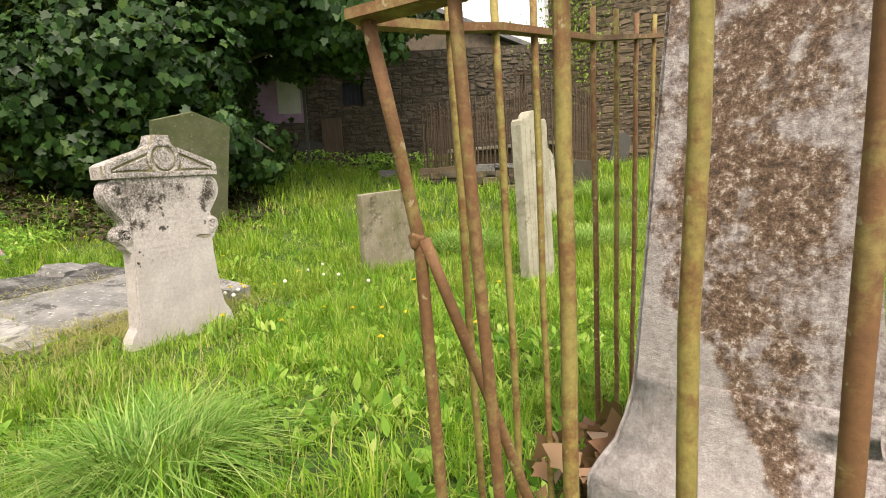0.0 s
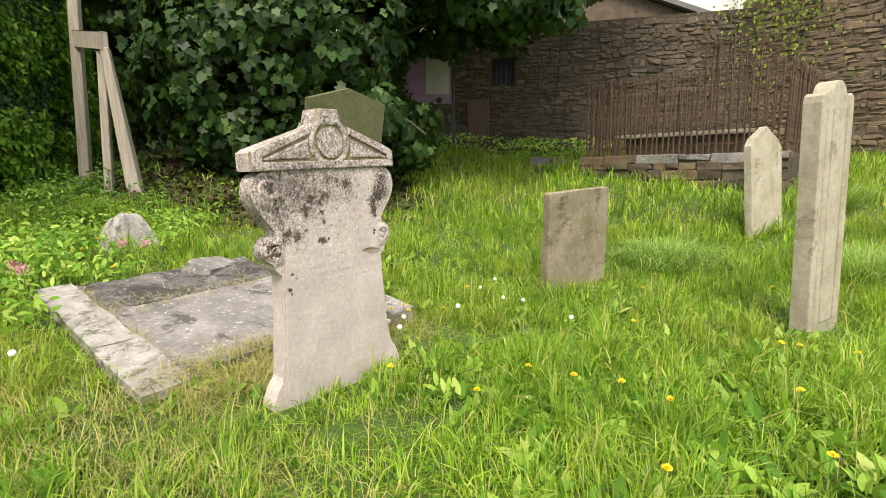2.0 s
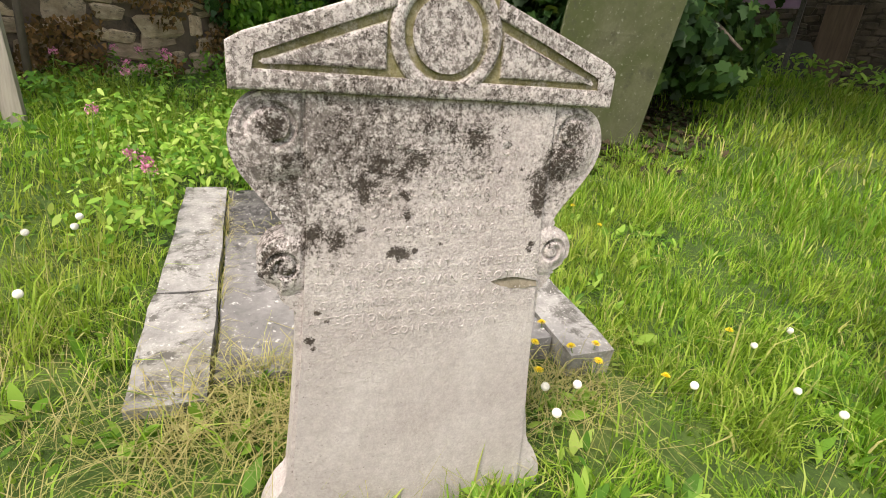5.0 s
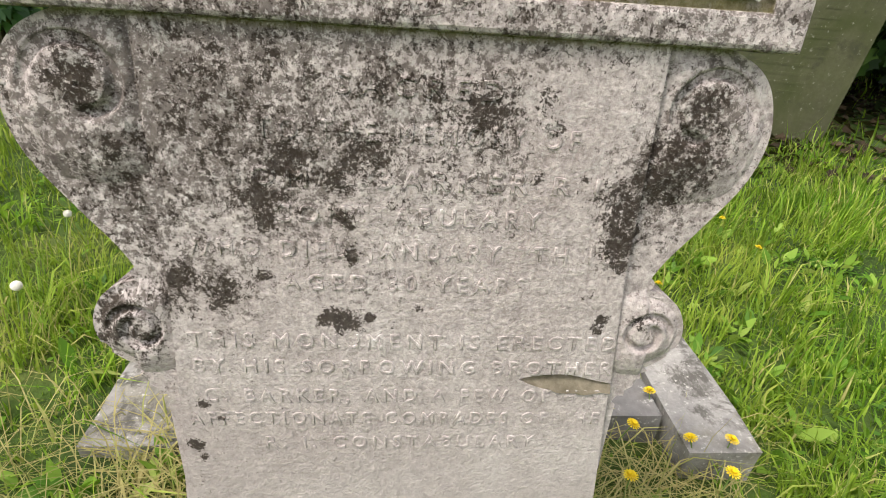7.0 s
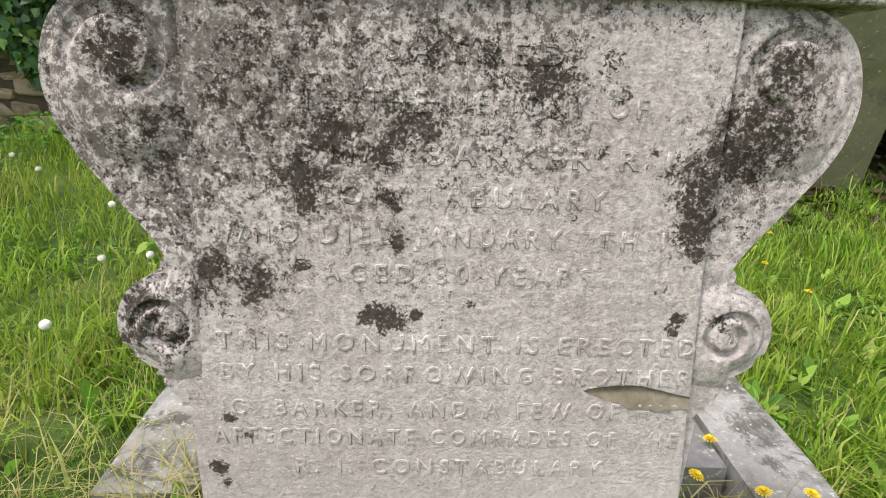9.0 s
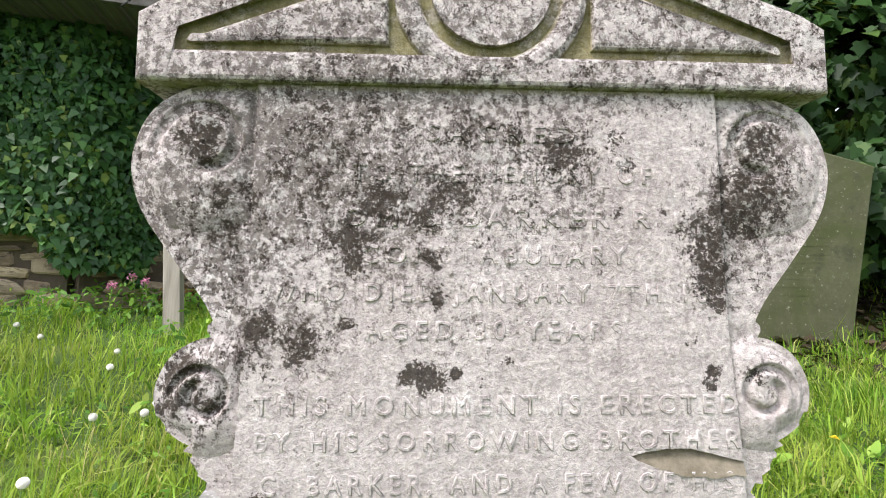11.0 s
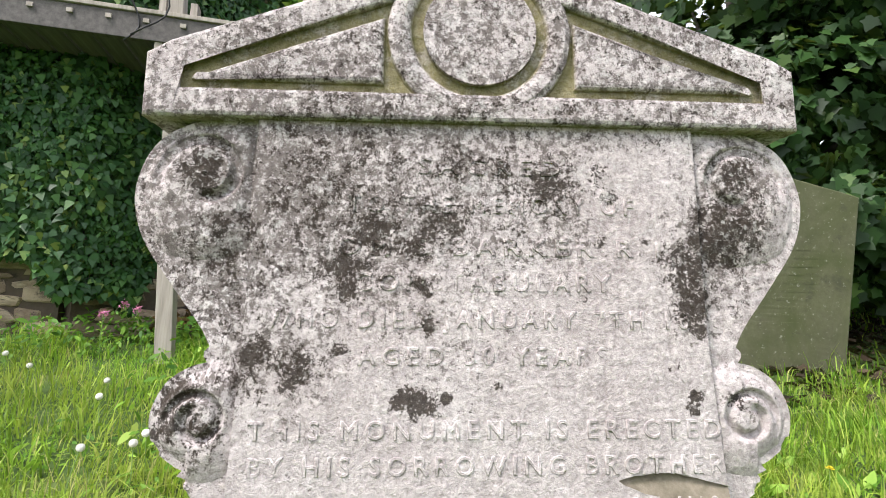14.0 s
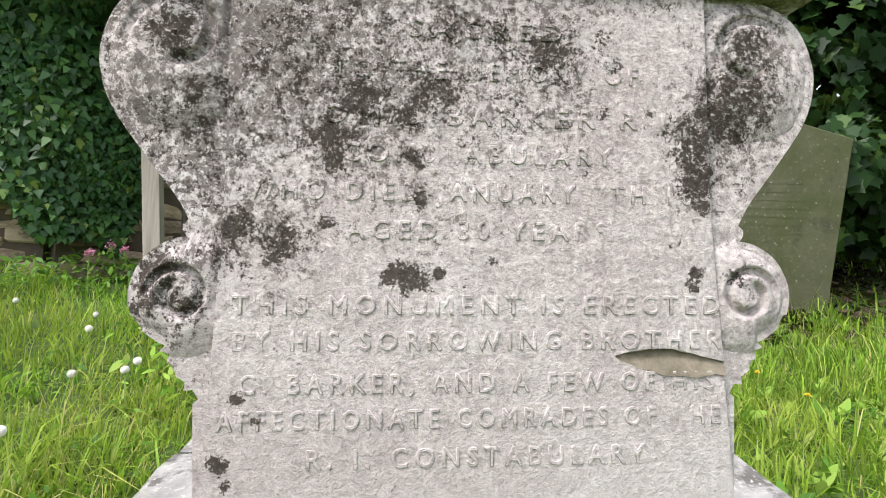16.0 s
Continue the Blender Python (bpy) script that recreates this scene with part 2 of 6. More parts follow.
def obelisk_material():
    """Rust-brown granite, grained black and white, with pale lichen along the arrises."""
    s = Nodes("mottled_granite")
    c = s.n("TexCoord")
    v = c.outputs["Object"]
    sep = s.n("SeparateXYZ")
    s.put(sep.inputs[0], v)
    grain = s.noise(v, 44.0, 7, 0.85)
    mid = s.noise(v, 19.0, 6, 0.7)
    brown = s.ramp(grain, [(0.36, (0.022, 0.014, 0.010)), (0.47, (0.10, 0.058, 0.036)), (0.55, (0.20, 0.13, 0.09)), (0.62, (0.50, 0.44, 0.42))])
    pale = s.ramp(grain, [(0.33, (0.08, 0.06, 0.055)), (0.47, (0.27, 0.225, 0.225)), (0.62, (0.50, 0.46, 0.46))])
    arris = s.maprange(s.math("MULTIPLY", s.math("ABSOLUTE", sep.outputs[0]), s.math("ABSOLUTE", sep.outputs[1])), 0.026, 0.060, 0.0, 0.22)
    f = s.math("ADD", s.math("ADD", s.math("MULTIPLY", s.noise(v, 4.5, 5, 0.65, 0.6), 0.7), s.math("MULTIPLY", mid, 0.45)), arris)
    col = s.mix(s.maprange(f, 0.60, 0.70), brown, pale)
    # cement smeared up over one side of the foot
    smear = s.math("SUBTRACT", sep.outputs[2], s.math("MULTIPLY", sep.outputs[1], 1.7))
    smear = s.math("ADD", smear, s.math("MULTIPLY", s.noise(v, 7.0, 4), 0.35))
    cement = s.mix(0.4, s.ramp(mid, [(0.3, (0.24, 0.215, 0.20)), (0.7, (0.44, 0.41, 0.41))]), pale)
    col = s.mix(s.maprange(smear, 0.74, 0.78, 1.0, 0.0), col, cement)
    nrm = s.bump(grain, 0.9, 0.006)
    nrm = s.bump(mid, 0.7, 0.012, nrm)
    return s.done(col, 0.85, nrm)


def leaf_material(name, stops, through=0.35, rough=0.55, patches=False):
    """Leaves: each island its own tone; light also passes through."""
    s = Nodes(name)
    g = s.n("NewGeometry")
    col = s.ramp(g.outputs["Random Per Island"], stops)
    v = s.coords()
    col = s.mix(0.5, col, s.ramp(s.noise(v, 0.9, 3), [(0.3, (0.33, 0.36, 0.30)), (0.7, (0.66, 0.64, 0.6))]), "OVERLAY")
    if patches:
        col = s.mix(s.math("MULTIPLY", s.maprange(s.noise(v, 0.55, 5, 0.6), 0.5, 0.68), 0.5), col, (0.36, 0.36, 0.07))
        col = s.mix(s.math("MULTIPLY", s.maprange(s.noise(v, 1.7, 4, 0.6), 0.5, 0.66), 0.5), col, (0.06, 0.17, 0.02))
    s.done(col, rough)
    s.b.inputs["Specular IOR Level"].default_value = 0.25
    tr = s.n("BsdfTranslucent")
    s.put(tr.inputs[0], s.mix(0.5, col, (0.35, 0.5, 0.05)))
    mx = s.n("MixShader")
    mx.inputs[0].default_value = through
    s.put(mx.inputs[1], s.b.outputs[0])
    s.put(mx.inputs[2], tr.outputs[0])
    s.put(s.out.inputs[0], mx.outputs[0])
    return s.m


def plain_material(name, a, b, scale=20.0, rough=0.7, bump=0.2, metal=0.0, stretch=(1, 1, 1)):
    s = Nodes(name)
    v = s.coords(stretch)
    f = s.noise(v, scale, 6, 0.65)
    return s.done(s.ramp(f, [(0.3, a), (0.7, b)]), rough, s.bump(f, bump, 0.005), metal)


def iron_material(name, rust, paint, at=0.5):
    """Old painted iron: ochre-green paint film worn through to rust."""
    s = Nodes(name)
    v = s.coords()
    f = s.noise(v, 7.0, 8, 0.7, 0.4)
    fine = s.noise(v, 70.0, 5, 0.7)
    f = s.math("ADD", s.math("MULTIPLY", f, 0.6), s.math("MULTIPLY", s.noise(v, 34.0, 6, 0.75), 0.4))
    col = s.mix(s.maprange(f, at - 0.05, at + 0.05), rust, paint)
    col = s.mix(0.6, col, s.ramp(fine, [(0.3, (0.3, 0.3, 0.3)), (0.7, (0.68, 0.68, 0.68))]), "OVERLAY")
    flake = s.maprange(s.noise(v, 30.0, 3), 0.66, 0.7)
    col = s.mix(s.math("MULTIPLY", flake, 0.5), col, (0.45, 0.40, 0.25))
    return s.done(col, 0.75, s.bump(fine, 0.5, 0.003), 0.1)


def ground_material():
    s = Nodes("turf")
    v = s.coords()
    a = s.noise(v, 1.3, 6, 0.6)
    b = s.noise(v, 24.0, 6, 0.7)
    col = s.ramp(a, [(0.3, (0.025, 0.055, 0.008)), (0.55, (0.06, 0.11, 0.014)), (0.75, (0.13, 0.15, 0.04))])
    col = s.mix(0.7, col, s.ramp(b, [(0.3, (0.25, 0.25, 0.22)), (0.7, (0.7, 0.7, 0.65))]), "OVERLAY")
    return s.done(col, 0.95, s.bump(b, 0.8, 0.03))


M = {
    "headstone": headstone_material(),
    "ledger": stone_material("grey_ledger_stone", (0.12, 0.117, 0.115), (0.27, 0.26, 0.255), 3.5, (0.05, 0.047, 0.045), 0.46, None, bump=0.9, white=(0.52, 0.51, 0.49)),
    # darker, more spotted tones for the far ledger slab
    "ledger_dark": stone_material("dark_ledger_stone", (0.055, 0.053, 0.053), (0.17, 0.165, 0.16), 5.0, (0.025, 0.024, 0.024), 0.52, None, bump=1.0, white=(0.42, 0.41, 0.39)),
    "kerb": stone_material("pale_kerb_stone", (0.20, 0.193, 0.187), (0.40, 0.39, 0.375), 7.0, (0.085, 0.08, 0.07), 0.49, (0.17, 0.155, 0.10), 0.64, bump=0.8, white=(0.52, 0.51, 0.48)),
    "buff": stone_material("weathered_buff_stone", (0.25, 0.23, 0.17), (0.42, 0.395, 0.325), 3.0, (0.13, 0.11, 0.07), 0.44, (0.17, 0.16, 0.08), 0.58, 0.5, white=(0.40, 0.37, 0.31)),
    "brown_slab": stone_material("brown_green_slab", (0.18, 0.155, 0.11), (0.32, 0.28, 0.22), 3.2, (0.08, 0.065, 0.04), 0.46, (0.13, 0.125, 0.055), 0.52, 0.5, white=(0.36, 0.31, 0.27)),
    "green_slab": stone_material("algae_green_slate", (0.085, 0.088, 0.048), (0.145, 0.145, 0.085), 3.0, (0.065, 0.067, 0.04), 0.44, (0.075, 0.088, 0.032), 0.5, 0.3, white=(0.26, 0.26, 0.20)),
    "dark_stone": stone_material("dark_slate", (0.05, 0.05, 0.05), (0.11, 0.105, 0.10), 4.0),
    "obelisk": obelisk_material(),
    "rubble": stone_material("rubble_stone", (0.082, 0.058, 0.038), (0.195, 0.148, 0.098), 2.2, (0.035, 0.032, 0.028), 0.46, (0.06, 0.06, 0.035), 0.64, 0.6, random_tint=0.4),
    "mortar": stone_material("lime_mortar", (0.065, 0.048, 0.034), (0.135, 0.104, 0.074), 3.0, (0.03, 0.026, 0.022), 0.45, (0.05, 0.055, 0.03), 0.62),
    # north wall's tree shade is put into these darker tones; tomb stones share them
    "rubble_dark": stone_material("dark_shaded_rubble_stone", (0.045, 0.036, 0.028), (0.115, 0.093, 0.07), 2.2, (0.026, 0.023, 0.02), 0.46, (0.045, 0.045, 0.026), 0.62, 0.6, random_tint=0.4),
    "mortar_dark": stone_material("dark_shaded_mortar", (0.036, 0.028, 0.021), (0.08, 0.064, 0.048), 3.0, (0.022, 0.02, 0.017), 0.45),
    "rubble_pale": stone_material("cream_rubble_stone", (0.21, 0.155, 0.10), (0.48, 0.40, 0.29), 2.2, (0.05, 0.042, 0.033), 0.46, (0.09, 0.085, 0.05), 0.64, 0.6, random_tint=0.5),
    "turf": ground_material(),
    "grass": leaf_material("grass_blades", [(0.0, (0.05, 0.14, 0.012)), (0.3, (0.135, 0.30, 0.022)), (0.6, (0.265, 0.45, 0.038)), (0.82, (0.39, 0.54, 0.08)), (0.92, (0.50, 0.55, 0.16)), (1.0, (0.58, 0.50, 0.25))], 0.42, patches=True),
    "straw": leaf_material("dry_grass", [(0.0, (0.36, 0.30, 0.13)), (0.6, (0.48, 0.42, 0.20)), (1.0, (0.26, 0.30, 0.08))], 0.3),
    "tuft": leaf_material("sedge_blades", [(0.0, (0.09, 0.22, 0.03)), (0.6, (0.22, 0.39, 0.08)), (1.0, (0.44, 0.52, 0.20))], 0.3, 0.45),
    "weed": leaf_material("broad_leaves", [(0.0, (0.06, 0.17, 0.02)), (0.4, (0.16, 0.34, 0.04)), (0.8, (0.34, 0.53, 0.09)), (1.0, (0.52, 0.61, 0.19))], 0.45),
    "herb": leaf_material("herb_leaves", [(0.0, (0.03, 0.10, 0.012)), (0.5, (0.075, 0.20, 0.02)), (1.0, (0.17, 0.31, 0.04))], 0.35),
    "maple": leaf_material("sycamore_leaves", [(0.0, (0.008, 0.026, 0.007)), (0.5, (0.018, 0.05, 0.012)), (0.85, (0.035, 0.085, 0.02)), (1.0, (0.07, 0.125, 0.03))], 0.15, 0.5),
    "ivy": leaf_material("ivy_leaves", [(0.0, (0.016, 0.052, 0.017)), (0.6, (0.04, 0.105, 0.032)), (0.92, (0.07, 0.16, 0.04)), (1.0, (0.17, 0.23, 0.05))], 0.12, 0.42),
    "creeper": leaf_material("creeper_leaves", [(0.0, (0.07, 0.13, 0.02)), (0.6, (0.15, 0.22, 0.03)), (1.0, (0.24, 0.30, 0.06))], 0.3),
    "bark": plain_material("bark", (0.05, 0.04, 0.03), (0.12, 0.10, 0.08), 14.0, 0.9, 0.8, 0, (1, 1, 0.3)),
    "timber": plain_material("silvered_timber", (0.21, 0.185, 0.155), (0.42, 0.38, 0.325), 26.0, 0.85, 0.5, 0, (1, 1, 0.06)),
    "timber_dark": plain_material("dark_timber", (0.055, 0.05, 0.048), (0.13, 0.12, 0.11), 20.0, 0.85, 0.5, 0, (1, 0.06, 1)),
    "rust": iron_material("rusted_iron", (0.165, 0.08, 0.035), (0.24, 0.18, 0.065), 0.54),
    "ochre": iron_material("ochre_painted_iron", (0.17, 0.085, 0.03), (0.25, 0.20, 0.06), 0.48),
    "iron": iron_material("dark_rusty_iron", (0.048, 0.028, 0.018), (0.085, 0.055, 0.032), 0.5),
    "withered": leaf_material("withered_leaves", [(0.0, (0.05, 0.03, 0.015)), (0.6, (0.13, 0.075, 0.03)), (1.0, (0.24, 0.13, 0.05))], 0.1, 0.85),
    "ivy_lit": leaf_material("lit_ivy_leaves", [(0.0, (0.03, 0.10, 0.012)), (0.5, (0.085, 0.22, 0.022)), (0.9, (0.17, 0.34, 0.04)), (1.0, (0.30, 0.40, 0.07))], 0.35, 0.45),
    "litter": leaf_material("leaf_litter", [(0.0, (0.022, 0.016, 0.011)), (0.6, (0.055, 0.038, 0.025)), (1.0, (0.11, 0.08, 0.05))], 0.05, 0.85),
    "dead": leaf_material("dead_leaves", [(0.0, (0.16, 0.08, 0.05)), (0.6, (0.30, 0.17, 0.11)), (1.0, (0.42, 0.30, 0.22))], 0.15, 0.8),
    "yellow": plain_material("yellow_petals", (0.75, 0.55, 0.01), (0.85, 0.68, 0.03), 60, 0.6, 0.1),
    "seed": plain_material("seed_down", (0.66, 0.65, 0.56), (0.82, 0.81, 0.73), 90, 0.95, 0.3),
    "pink": plain_material("pink_petals", (0.50, 0.14, 0.27), (0.66, 0.28, 0.42), 60, 0.6, 0.1),
    "stem": plain_material("green_stem", (0.12, 0.22, 0.04), (0.2, 0.3, 0.08), 30, 0.6, 0.1),
    "render": plain_material("pale_wall_render", (0.55, 0.53, 0.50), (0.72, 0.70, 0.67), 2.0, 0.9, 0.2),
    "slate": plain_material("roof_slate", (0.09, 0.09, 0.095), (0.15, 0.15, 0.155), 5.0, 0.7, 0.4),
    "board": plain_material("faded_notice", (0.36, 0.20, 0.40), (0.52, 0.36, 0.56), 3.0, 0.35, 0.05),
    "shutter": plain_material("opening_shade_boards", (0.012, 0.016, 0.028), (0.03, 0.036, 0.055), 14.0, 0.7, 0.3, 0, (1, 1, 0.1)),
    "door": plain_material("brown_boards", (0.075, 0.05, 0.034), (0.15, 0.105, 0.07), 12.0, 0.8, 0.4, 0, (1, 1, 0.1)),
    "scar": plain_material("fresh_fracture", (0.10, 0.085, 0.055), (0.30, 0.26, 0.20), 30.0, 0.9, 0.6),
    "wire": plain_material("black_cable", (0.015, 0.015, 0.015), (0.03, 0.03, 0.03), 20, 0.6, 0.1),
}


# ---- building helpers ----
def soft_ramp(v):
    """A ramp that starts gently: 0 for v well below 0, v above."""
    return math.log1p(math.exp(2 * v)) / 2 if v < 20 else v


def ground_z(x, y):
    """Height of the sloping churchyard."""
    return 0.05 + 0.12 * soft_ramp(min(-x, 11) - 1.7) + 0.04 * soft_ramp(min(-x, 11) - 4.2) + 0.17 * soft_ramp(min(y, 15.9) - 7.0)


def ground_np(x, y):
    sp = lambda v: np.log1p(np.exp(2 * v)) / 2
    return 0.05 + 0.12 * sp(np.minimum(-x, 11) - 1.7) + 0.04 * sp(np.minimum(-x, 11) - 4.2) + 0.17 * sp(np.minimum(y, 15.9) - 7.0)


def part(name, bm, material, parent=None, label="", smooth=False):
    """Links a bmesh as one mesh object under its thing."""
    me = bpy.data.meshes.new(name)
    bmesh.ops.recalc_face_normals(bm, faces=bm.faces)
    bm.to_mesh(me)
    bm.free()
    me.materials.append(M[material])
    if smooth:
        me.shade_smooth()
    ob = new(name, me)
    if parent is not None:
        ob.parent = parent
    if label:
        ob["label"] = label
    return ob


def thing(name, m, label, category, group="", kind=""):
    ob = new(name)
    ob.empty_display_size = 0.1
    ob.matrix_world = m
    return tagged(ob, label, category, group, kind)


def mesh_from(name, verts, faces, material, parent=None):
    me = bpy.data.meshes.new(name)
    me.from_pydata(verts, [], faces)
    me.materials.append(M[material])
    ob = new(name, me)
    if parent is not None:
        ob.parent = parent
    return ob


def box(bm, x0, x1, y0, y1, z0, z1, bevel=0.0, m=None, jitter=0.0, rng=random):
    """A box, its edges worn round."""
    made = bmesh.ops.create_cube(bm, size=1)["verts"]
    for v in made:
        v.co = Vector((x0 + (v.co.x + 0.5) * (x1 - x0), y0 + (v.co.y + 0.5) * (y1 - y0), z0 + (v.co.z + 0.5) * (z1 - z0)))
        if jitter:
            v.co += Vector((rng.uniform(-1, 1), rng.uniform(-1, 1), rng.uniform(-1, 1))) * jitter
        if m is not None:
            v.co = m @ v.co
    if bevel:
        bmesh.ops.bevel(bm, geom=list({e for v in made for e in v.link_edges}), offset=bevel, segments=2, profile=0.6, affect="EDGES")
    return bm


def prism(bm, outline, y0, y1, bevel=0.0, segments=2):
    """Extrudes an outline of (x, z) points from y0 (front) to y1 (back), front edge rounded."""
    front = [bm.verts.new((x, y0, z)) for x, z in outline]
    back = [bm.verts.new((x, y1, z)) for x, z in outline]
    n = len(outline)
    f = bm.faces.new(front)
    bm.faces.new(back[::-1])
    for i in range(n):
        bm.faces.new((front[i], back[i], back[(i + 1) % n], front[(i + 1) % n]))
    if bevel:
        bmesh.ops.bevel(bm, geom=list(f.edges), offset=bevel, segments=segments, profile=0.5, affect="EDGES")
    return bm


def rod(bm, points, radius, sides=8, taper=1.0, close=True):
    """A bar swept through the points."""
    rings = []
    n = len(points)
    pts = [Vector(p) for p in points]
    for i, p in enumerate(pts):
        d = (pts[min(i + 1, n - 1)] - pts[max(i - 1, 0)]).normalized()
        side = d.cross(Vector((0.3, 0.9, 0.1))).normalized()
        if side.length < 0.1:
            side = d.cross(Vector((1, 0, 0))).normalized()
        up = d.cross(side)
        r = radius * (1 + (taper - 1) * i / max(1, n - 1))
        rings.append([bm.verts.new(p + (side * math.cos(a) + up * math.sin(a)) * r) for a in (2 * math.pi * k / sides for k in range(sides))])
    for a, b in zip(rings, rings[1:]):
        for k in range(sides):
            bm.faces.new((a[k], a[(k + 1) % sides], b[(k + 1) % sides], b[k]))
    if close:
        bm.faces.new(rings[0][::-1])
        bm.faces.new(rings[-1])
    return bm


def smooth_line(points, steps=6):
    """A flowing line through control points."""
    out = []
    p = [Vector((*q, 0)) for q in points]
    for i in range(len(p) - 1):
        a, b, c, d = p[max(i - 1, 0)], p[i], p[i + 1], p[min(i + 2, len(p) - 1)]
        for k in range(steps):
            t = k / steps
            v = 0.5 * ((2 * b) + (c - a) * t + (2 * a - 5 * b + 4 * c - d) * t * t + (3 * b - a - 3 * c + d) * t ** 3)
            out.append((v.x, v.y))
    out.append(tuple(points[-1]))
    return out


def roughen(bm, amount, scale, cuts=0, seed=0.0):
    """Uneven, worn surface."""
    if cuts:
        bmesh.ops.subdivide_edges(bm, edges=bm.edges[:], cuts=cuts, use_grid_fill=True)
    bm.normal_update()
    for v in bm.verts:
        v.co += v.normal * (noise.noise(v.co * scale + Vector((seed, seed * 1.7, 0))) * amount)
    return bm


STONE_X = Vector((0.434, 0.9, 0.0)).normalized()
STONE_Y = Vector((-STONE_X.y, STONE_X.x, 0))
STONE_O = Vector((-1.93, 3.75, 0.10)) + STONE_Y * -0.062 - STONE_X * 0.029
STONE_M = Matrix.Translation(STONE_O) @ pose(0, 0, 0, 0, -1.7, math.degrees(math.atan2(STONE_X.y, STONE_X.x)))


def stone_world(x, y, z=0.0):
    return STONE_M @ Vector((x, y, z))


# ---- ground ----
def build_ground():
    xs = sorted(set([-900, -300, -120, -60, -35, -24, -18] + [x * 0.5 for x in range(-28, 29)] + [18, 24, 35, 60, 120, 300, 900]))
    ys = sorted(set([-900, -300, -120, -60, -30, -16] + [y * 0.5 for y in range(-20, 45)] + [26, 35, 60, 120, 300, 900]))
    verts, faces = [], []
    for y in ys:
        for x in xs:
            verts.append((x, y, ground_z(x, y) + 0.03 * noise.noise(Vector((x * 0.7, y * 0.7, 0)))))
    n = len(xs)
    for j in range(len(ys) - 1):
        for i in range(n - 1):
            faces.append((j * n + i, j * n + i + 1, (j + 1) * n + i + 1, (j + 1) * n + i))
    ob = mesh_from("ground", verts, faces, "turf")
    ob.data.shade_smooth()
    tagged(ob, "uneven sloping churchyard ground under long grass", "ground", kind="structure")


build_ground()


# ---- rubble walls ----
def rubble_wall(name, a, b, height, thick, label, seed, pieces, holes=(), top_step=0.25, stone="rubble", core="mortar", hmin=0.07, hmax=0.2, wmin=0.16, wmax=0.5):
    """Mortar core from a to b with proud, uneven stones on the face that looks to the left of the way from b to a.
    pieces: (s0, s1, z0, z1), the stretch whose stones are objects of their own. holes: (s0, s1, z0, z1)."""
    rng = random.Random(seed)
    a, b = Vector((*a, 0)), Vector((*b, 0))
    d = (b - a).normalized()
    length = (b - a).length
    out = Vector((d.y, -d.x, 0))
    z0 = min(ground_z(a.x, a.y), ground_z(b.x, b.y)) - 0.3
    zb = lambda s: ground_z(*(a + d * s).xy)
    frame_m = Matrix.Translation((a.x, a.y, 0)) @ Matrix((( d.x, -d.y, 0, 0), (d.y, d.x, 0, 0), (0, 0, 1, 0), (0, 0, 0, 1)))
    wall = thing(name, frame_m, label, "wall", kind="structure")
    # core in columns, so that openings go through it
    bm = bmesh.new()
    cuts = sorted({0.0, length} | {h[0] for h in holes} | {h[1] for h in holes})
    for s0, s1 in zip(cuts, cuts[1:]):
        spans = [(z0, height)]
        for h in holes:
            if h[0] <= s0 and s1 <= h[1]:
                spans = [(z0, h[2]), (h[3], height)]
        for q0, q1 in spans:
            if q1 > q0:
                box(bm, s0, s1, 0.0, thick, q0, q1)
    part("core", bm, core, wall)
    shared = []
    for k in range(14):
        sb = bmesh.new()
        box(sb, -0.5, 0.5, -0.5, 0.5, -0.5, 0.5, 0.0, None, 0.16, rng)
        bmesh.ops.bevel(sb, geom=sb.edges[:], offset=0.12, segments=1, affect="EDGES")
        me = bpy.data.meshes.new("stone")
        bmesh.ops.recalc_face_normals(sb, faces=sb.faces)
        sb.to_mesh(me)
        sb.free()
        me.materials.append(M[stone])
        shared.append(me)
    verts, faces, singles = [], [], 0
    z = z0
    while z < height - 0.02:
        h = rng.uniform(hmin, hmax)
        s = rng.uniform(-0.2, 0.0)
        while s < length:
            w = rng.uniform(wmin, wmax)
            cs, cz = s + w / 2, z + h / 2 + rng.uniform(-0.03, 0.03) + 0.09 * noise.noise(Vector((s * 0.8, z * 0.7, seed)))
            s += w + rng.uniform(0.008, 0.03)
            if cs < 0.05 or cs > length - 0.05 or cz < zb(cs) - 0.15 or any(q[0] - w * 0.4 < cs < q[1] + w * 0.4 and q[2] - h / 2 < cz < q[3] + h / 2 for q in holes):
                continue
            if cz > height - top_step * (0.5 + 0.5 * noise.noise(Vector((cs * 0.6, seed, 0)))):
                continue
            proud = rng.uniform(0.006, 0.034)
            size = (w * rng.uniform(0.8, 1.05), 0.15, h * rng.uniform(0.65, 1.25))
            m = pose(cs, 0.07 - proud, cz, rng.uniform(-6, 6), rng.uniform(-9, 9), rng.uniform(-5, 5)) @ Matrix.Diagonal((*size, 1))
            me = rng.choice(shared)
            if singles < 300 and pieces and pieces[0] < cs < pieces[1] and pieces[2] < cz < pieces[3]:
                ob = new("stone", me)
                ob.parent = wall
                ob.matrix_basis = m
                singles += 1
            else:
                k = len(verts)
                verts += [tuple(m @ v.co) for v in me.vertices]
                faces += [tuple(i + k for i in p.vertices) for p in me.polygons]
        z += h + rng.uniform(0.005, 0.02)
    rest = mesh_from("stonework", verts, faces, stone, wall)
    tagged(rest, kind="stuff")
    return wall


